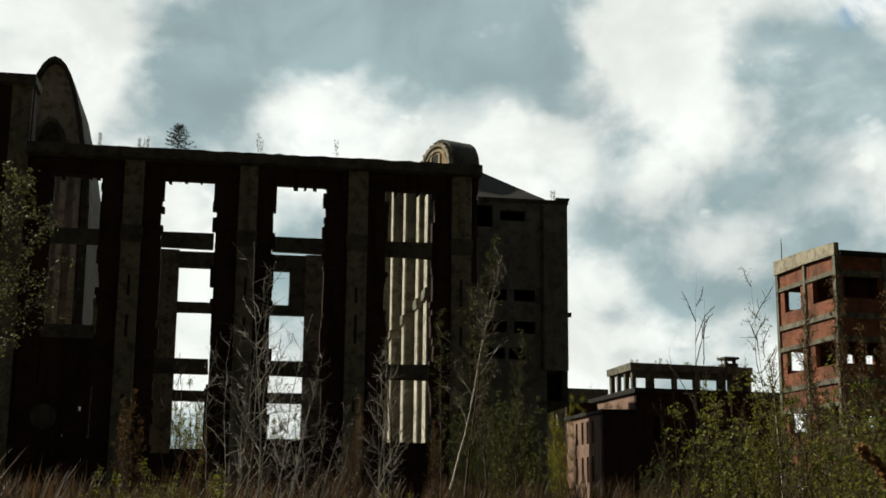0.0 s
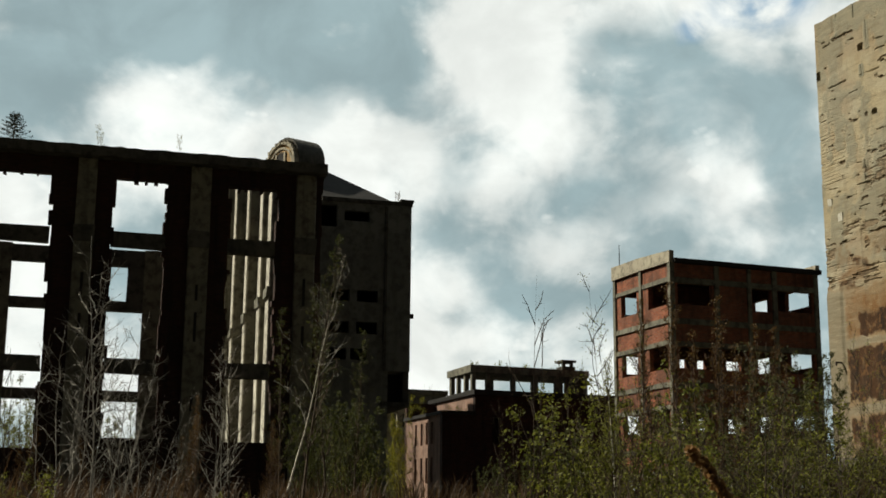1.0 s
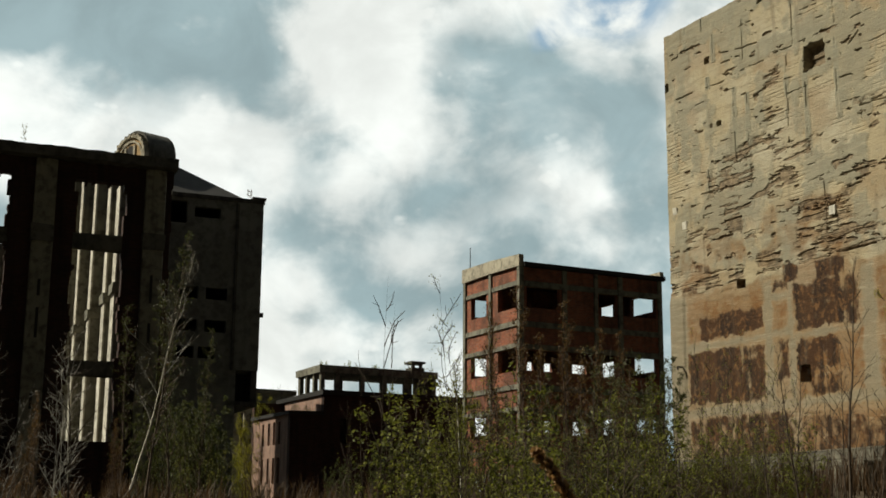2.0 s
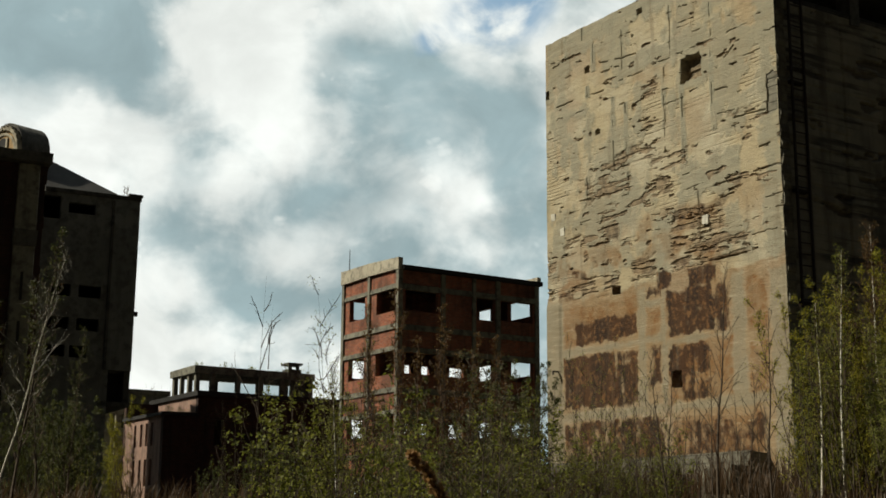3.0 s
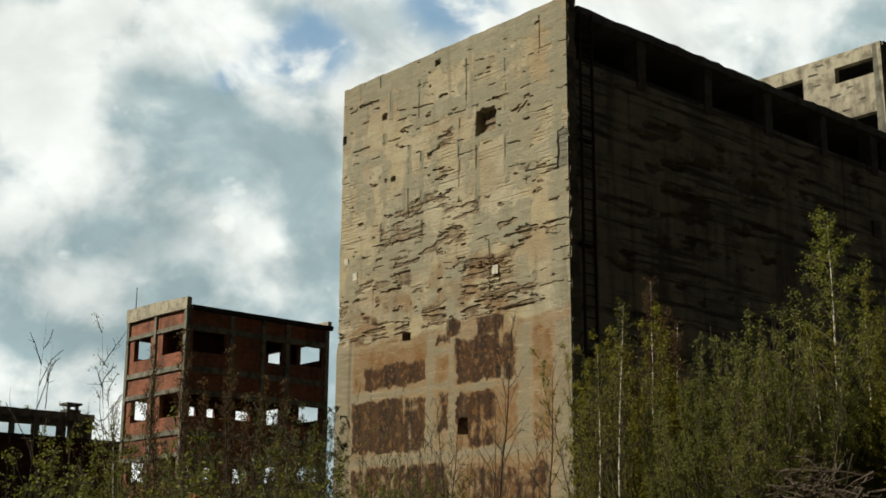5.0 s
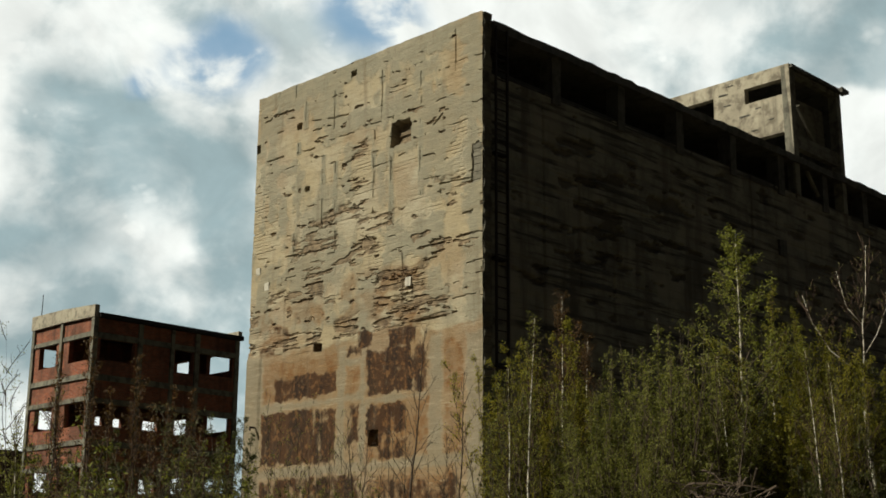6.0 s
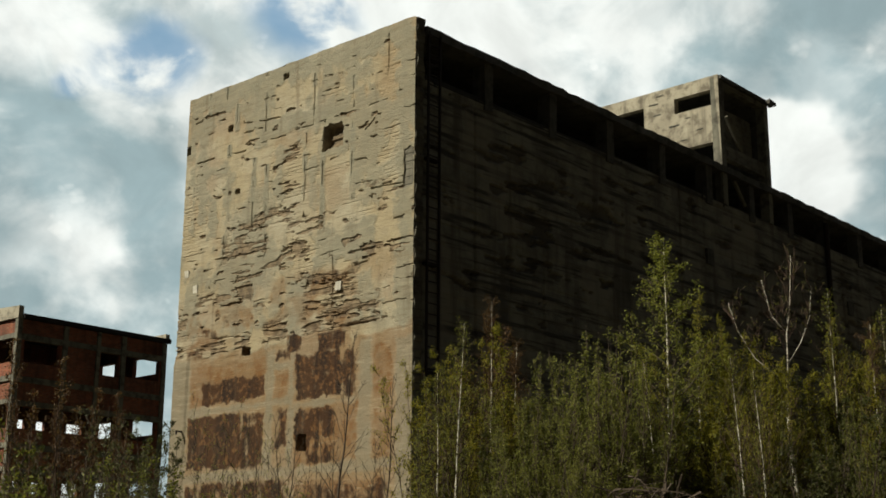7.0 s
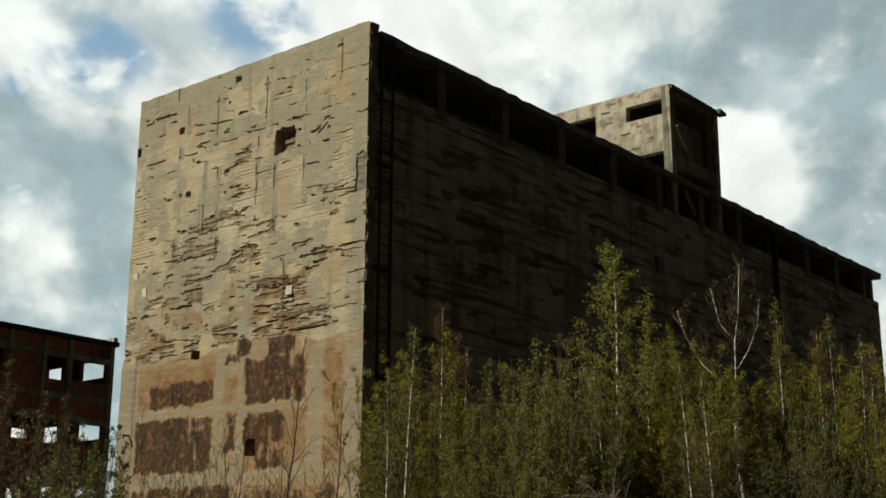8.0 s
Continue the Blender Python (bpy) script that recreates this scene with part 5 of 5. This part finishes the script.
stand(rusty, [(31.0, 20.0, 1.1, 0), (32.6, 19.0, 1.0, 2), (29.6, 21.0, 1.05, -2), (50.0, 22.0, 1.2, 0), (35.0, 21.0, 0.85, 0), (51.5, 22.6, 1.15, 0), (33.0, 20.5, 0.9, 0)])
stand(sapling, [(24.1, 16.0, 1.12, 2), (23.2, 18.0, 0.7, -3), (43.0, 18.5, 0.8, 0), (45.4, 19.0, 0.7, 0), (39.8, 19.0, 0.75, 0), (2.4, 20.0, 0.85, -2), (38.9, 19.5, 0.8, 2)])
stand(budding, [(27.6, 14.0, 0.98, -3), (28.4, 14.6, 0.8, 1), (26.4, 15.0, 0.74, -4), (32.5, 14.0, 0.6, -2), (23.2, 15.0, 0.6, 2), (30.0, 15.0, 0.62, 0), (36.6, 15.0, 0.62, -2)])
stand(twiggy, [(33.9, 13.0, 0.86, 5), (35.6, 14.5, 0.74, 3), (34.8, 13.2, 0.62, 8), (31.6, 15.0, 0.66, -2)])
stand(bare_tree, [(43.75, 18.0, 1.0, 0), (46.0, 18.0, 0.84, -2), (44.7, 17.0, 0.6, 5), (41.8, 18.5, 0.7, -4), (11.3, 22.0, 0.95, 1)])
stand(silver, [(4.9, 22.0, 1.2, 0), (4.2, 21.0, 0.8, -4), (6.2, 22.5, 0.9, 5), (11.3, 22.0, 0.85, 1), (8.4, 21.0, 0.6, 8), (7.2, 21.0, 0.7, -6)])
stand(dusky, [(14.4, 25.0, 1.1, 2), (15.4, 27.0, 0.95, 0), (13.4, 27.0, 0.85, 0), (16.6, 30.0, 0.9, 0)])

def scatter(proto, count, seed, az, dist, size):
    """Fills a stretch of the plan, given as spans of degrees and metres, with one kind of plant."""
    random.seed(seed)
    for k in range(count):
        a = az[0] + (az[1] - az[0]) * (k + random.random()) / count
        d = random.uniform(*dist)
        x, y = d * math.sin(radians(a)), d * math.cos(radians(a))
        z = float(rise(np.array(x), np.array(y)))
        copy_thing(proto, pose(x, y, z, 0, random.uniform(-4, 4), random.uniform(0, 360)) @ Matrix.Scale(random.uniform(*size), 4))

# the thicket along the shaded wall
scatter(willow, 9, 3, (51.0, 57.0), (18.5, 21.5), (0.66, 0.86))
scatter(willow_thin, 14, 4, (48.2, 57.5), (19.5, 22.3), (0.8, 1.05))
scatter(dark_bush, 9, 6, (47.3, 56.0), (20.5, 22.8), (0.6, 0.9))
scatter(yellow_low, 6, 32, (47.3, 52.5), (21.0, 22.8), (0.85, 1.1))
scatter(yellow_low, 15, 7, (57.6, 72.0), (20.8, 22.6), (0.85, 1.12))
scatter(willow_thin, 6, 27, (58.0, 66.0), (19.5, 22.0), (0.65, 0.9))
scatter(dark_bush, 8, 31, (61.5, 73.0), (18.6, 20.0), (0.5, 0.72))
scatter(dark_bush, 9, 28, (57.5, 72.0), (21.0, 22.9), (0.6, 0.95))
# the open scrub before the brick factory
scatter(bush, 7, 8, (27.0, 37.5), (13.5, 19.0), (0.75, 1.15))
scatter(bush_open, 9, 9, (24.6, 36.8), (13.5, 18.0), (0.7, 1.15))
scatter(dark_bush, 6, 33, (27.5, 36.5), (20.0, 26.0), (0.5, 0.75))
scatter(willow_thin, 3, 10, (29.0, 36.5), (16.0, 21.0), (0.42, 0.62))
scatter(twiggy, 6, 29, (28.0, 37.0), (15.0, 20.0), (0.5, 0.75))
scatter(bush, 6, 11, (37.5, 42.5), (19.0, 22.0), (0.5, 0.8))
scatter(bush, 3, 12, (15.2, 17.8), (30.0, 38.0), (0.8, 1.1))
scatter(dark_bush, 6, 30, (14.6, 17.4), (30.0, 40.0), (0.75, 1.0))
scatter(dark_bush, 5, 13, (22.0, 26.5), (26.0, 36.0), (0.35, 0.6))
scatter(bush, 9, 14, (-1.0, 14.0), (13.0, 19.0), (0.45, 0.75))
scatter(rusty, 7, 15, (-2.0, 14.0), (20.0, 28.0), (0.35, 0.6))
scatter(bare_tree, 7, 24, (38.5, 46.8), (18.0, 21.0), (0.4, 0.7))
scatter(budding, 6, 25, (37.6, 42.5), (18.5, 21.0), (0.5, 0.8))
scatter(yellow_low, 3, 16, (18.5, 19.6), (90.0, 98.0), (2.0, 2.5))
scatter(willow, 12, 17, (-2.0, 10.0), (80.0, 100.0), (1.9, 2.5))
scatter(silver, 2, 18, (19.9, 20.6), (135.0, 145.0), (2.9, 3.3))
stand(bush, [(0.5, 12.0, 0.9, 0), (1.6, 12.5, 0.7, 0)])
stand(willow, [(56.2, 20.0, 0.98, 0), (55.0, 20.6, 1.1, 0)])
stand(willow_thin, [(55.3, 20.0, 1.08, 0), (53.6, 20.5, 0.95, 0)])
stand(bush_open, [(25.2, 13.5, 1.05, 0), (26.3, 14.0, 1.02, 0)])
stand(yellow_low, [(60.3, 21.2, 1.05, 0), (64.2, 22.4, 0.9, 0)])
stand(dark_bush, [(48.0, 21.8, 0.95, 0), (51.8, 22.0, 0.95, 0)])

# a leafy tree hangs in at the edge of the corner block
near_tree = species("leafy_tree", "small tree with dusty olive spring leaves", "tree", "", BARK, BARK, LEAF_OLIVE,
                    seed=141, stems=2, height=5.2, girth=0.05, spread=0.15, limbs=30, first=0.52, reach=0.26, rise_angle=35, lift=-0.01, twigs=9, leaves=10, leaf=0.045)
stand(near_tree, [(-6.9, 14.0, 0.98, 0)])

# ---- growth on the roofs ----
def build_fir():
    random.seed(5)
    t = thing("small_fir", COMPLEX @ pose(6.15, 0.1, 17.70), "small dark fir growing on the factory cornice", "tree")
    trunk, green = Shape(), Shape()
    trunk.tube([Vector((0, 0, -0.05)), Vector((0.02, 0, 0.6)), Vector((0, 0, 1.3))], [0.03, 0.022, 0.006], 5)
    for k in range(64):
        z = 0.22 + 1.02 * k / 64
        a, r = k * 2.4, 0.95 * (1 - (z / 1.42)) ** 0.8 * random.uniform(0.65, 1.1)
        line = [Vector((0, 0, z)), Vector((math.cos(a) * r * 0.6, math.sin(a) * r * 0.6, z + 0.02)), Vector((math.cos(a) * r, math.sin(a) * r, z + 0.10))]
        trunk.tube(line, [0.008, 0.005, 0.002], 3)
        for _ in range(26):
            green.leaf(along(line, random.uniform(0.15, 1.0)), 0.09, 0.35)
    part("trunk", trunk.mesh("trunk"), BARK, t)
    part("needles", green.mesh("needles"), NEEDLE, t)

def roof_weed(seed, m, height, stems, foliage):
    t = thing("roof_weed", m, "thin dry weed growing on a roof edge", "weed", "weeds on the roofs")
    trunks, wood, green = plant(seed, stems=stems, height=height, girth=0.012, spread=0.3, limbs=8, first=0.3, reach=0.2, twigs=3, leaves=3, leaf=0.045)
    for trunk in trunks:
        part("stem", trunk.mesh("stem"), TWIG_PALE, t)
    tagged(part("twig_spray", wood.mesh("twig_spray"), TWIG_PALE, t), kind="stuff")
    tagged(part("leafage", green.mesh("leafage"), foliage, t), kind="stuff")

build_fir()
roof_weed(201, COMPLEX @ pose(9.72, 0.1, 17.70), 1.4, 3, LEAF_YELLOW)
roof_weed(202, COMPLEX @ pose(13.2, 0.1, 17.68), 1.4, 2, LEAF_YELLOW)
roof_weed(203, COMPLEX @ pose(4.6, 0.1, 17.70), 0.7, 5, LEAF_RUST)
roof_weed(204, COMPLEX @ pose(2.75, 0.1, 17.70), 0.9, 3, LEAF_RUST)
for k in range(9):
    roof_weed(210 + k, pose(33.4 + k * 0.95, 84.3 + (k * 1.7) % 3.4, 12.46), 0.35 + 0.25 * ((k * 7) % 4) / 3, 4, LEAF_BIRCH)
for k in range(3):
    roof_weed(230 + k, pose(29.9 + k * 0.8, 80.3 + k * 0.4, 8.93), 0.5, 4, LEAF_BIRCH)
roof_weed(240, COMPLEX @ pose(25.2, 8.2, 18.44), 0.5, 3, LEAF_RUST)

# ---- dry grass ----
def build_grass(name, count, seed, az, dist, tall, label):
    rng = np.random.default_rng(seed)
    n = count
    tuft = rng.integers(0, n // 14 + 1, n)
    ta = rng.uniform(az[0], az[1], n // 14 + 1)
    td = np.sqrt(rng.uniform(dist[0] ** 2, dist[1] ** 2, n // 14 + 1))
    th = rng.uniform(tall[0], tall[1], n // 14 + 1) * (0.6 + 0.8 * fractal(ta * 0.35 + 50, td * 0.3 + 50, 9))
    a, d = np.radians(ta[tuft]), td[tuft]
    x, y = d * np.sin(a) + rng.normal(0, 0.1, n), d * np.cos(a) + rng.normal(0, 0.1, n)
    z = rise(x, y) - 0.03
    h = th[tuft] * rng.uniform(0.55, 1.1, n)
    way, bow = rng.uniform(0, 2 * np.pi, n), rng.uniform(0.1, 0.55, n) * h
    w = rng.uniform(0.005, 0.011, n)
    sx, sy = np.cos(way + 1.57) * w, np.sin(way + 1.57) * w
    bx, by = np.cos(way) * bow, np.sin(way) * bow
    co = np.stack([np.stack([x - sx, y - sy, z], 1), np.stack([x + sx, y + sy, z], 1),
                   np.stack([x + bx * 0.35 + sx, y + by * 0.35 + sy, z + h * 0.6], 1), np.stack([x + bx * 0.35 - sx, y + by * 0.35 - sy, z + h * 0.6], 1),
                   np.stack([x + bx, y + by, z + h * 0.95], 1)], 1).reshape(-1, 3)
    faces = []
    for i in range(0, 5 * n, 5):
        faces += [(i, i + 1, i + 2, i + 3), (i + 3, i + 2, i + 4)]
    me = bpy.data.meshes.new(name)
    me.from_pydata(co.tolist(), [], faces)
    tagged(part(name, me, GRASS_DRY, None, label), category="grass", kind="stuff")

build_grass("dry_grass", 26000, 5, (-14, 75), (12, 27), (0.4, 0.95), "dry reddish-brown grass on the bank")
build_grass("tall_dry_grass", 5000, 6, (-12, 6), (11, 19), (0.8, 1.4), "tall dry grass before the ruined factory")

# ---- rubble at the foot of the ruin ----
random.seed(77)
for k in range(2):
    m = COMPLEX @ pose(17.0 + 0.1 * k, -20.0, 0, 0, 0, 12 * k)
    base = float(rise(np.array(m.translation.x), np.array(m.translation.y)))
    ob = part("concrete_block", boxes((0, 0.42, 0, 0.4, base - 0.1 + 0.62 * k, base + 0.52 + 0.55 * k), rough=0.03), CONCRETE_PALE, None, "broken pale concrete block before the ruin")
    tagged(ob, category="rubble").matrix_world = m

# ---- heap of brushwood, and a dry stalk close by ----
def build_heap(az, d, radius, height):
    x, y = d * math.sin(radians(az)), d * math.cos(radians(az))
    random.seed(31)
    heap = Shape()
    for _ in range(900):
        a, r = random.uniform(0, 6.28), radius * math.sqrt(random.random())
        p = Vector((math.cos(a) * r, math.sin(a) * r, height * (1 - (r / radius) ** 1.6) * random.uniform(0.3, 1.0)))
        w = Vector((random.gauss(0, 1), random.gauss(0, 1), random.gauss(0, 0.25)))
        line = bend(p - w.normalized() * 0.4, w, random.uniform(0.5, 1.1), 4, 0.15, -0.06)
        heap.tube(line, taper(random.uniform(0.006, 0.02), 0.003, 4), 4)
    core = bmesh.new()
    bmesh.ops.create_icosphere(core, subdivisions=3, radius=1.0)
    for v in core.verts:
        v.co = Vector((v.co.x * radius * 0.7, v.co.y * radius * 0.7, max(v.co.z, -0.1) * height * 0.6)) * random.uniform(0.85, 1.05)
    t = thing("brushwood_heap", pose(x, y, float(rise(np.array(x), np.array(y)))), "heap of dry grey-brown cut brushwood", "brushwood")
    part("earth_core", core, EARTH, t)
    tagged(part("brushwood", heap.mesh("brushwood"), BARK, t), kind="stuff")

def build_stalk(az, d):
    x, y = d * math.sin(radians(az)), d * math.cos(radians(az))
    random.seed(9)
    t = thing("dry_stalk", pose(x, y, float(rise(np.array(x), np.array(y))), 0, 0, -az), "dry rust-brown dock stalk with a drooping head", "weed")
    stem, seed_head = Shape(), Shape()
    line = [Vector(p) for p in ((0, 0, -0.05), (0.01, 0, 0.7), (0.0, 0, 1.3), (-0.02, 0, 1.62), (-0.07, 0, 1.78), (-0.13, 0, 1.88), (-0.18, 0, 1.94))]
    stem.tube(line, taper(0.009, 0.003, 6), 6)
    for _ in range(900):
        f = random.uniform(0.5, 1.0)
        wide = 0.016 * (1.25 - f)
        seed_head.leaf(along(line, f) + Vector((random.gauss(0, wide), random.gauss(0, wide), 0)), 0.02, 0.9)
    part("stem", stem.mesh("stem"), TWIG, t)
    tagged(part("seed_head", seed_head.mesh("seed_head"), DOCK, t), kind="stuff")

# ---- low broken wall before the bright bunker wall ----
def build_low_wall(az0, az1, d, top):
    random.seed(13)
    a, b = [Vector((d * math.sin(radians(z)), d * math.cos(radians(z)), 0)) for z in (az0, az1)]
    way = (b - a).to_2d()
    t = thing("low_wall", pose(a.x, a.y, 0, 0, 0, math.degrees(math.atan2(way.y, way.x))), "low broken concrete wall in the scrub", "wall")
    u = 0.0
    while u < way.length - 0.2:
        w = min(random.uniform(0.8, 1.6), way.length - u)
        part("wall_block", boxes((u, u + w - 0.03, -0.15, 0.2, top - 0.9, top - random.uniform(0.14, 0.2)), rough=0.02), CONCRETE_BOARD, t)
        u += w
    part("coping", boxes((-0.05, way.length * 0.55, -0.24, 0.28, top - 0.13, top), rough=0.02), CONCRETE_BOARD, t, "mossy coping slab")

build_low_wall(33.2, 38.4, 21.0, 2.47)
build_heap(56.9, 17.6, 1.3, 1.85)
build_stalk(33.3, 4.2)
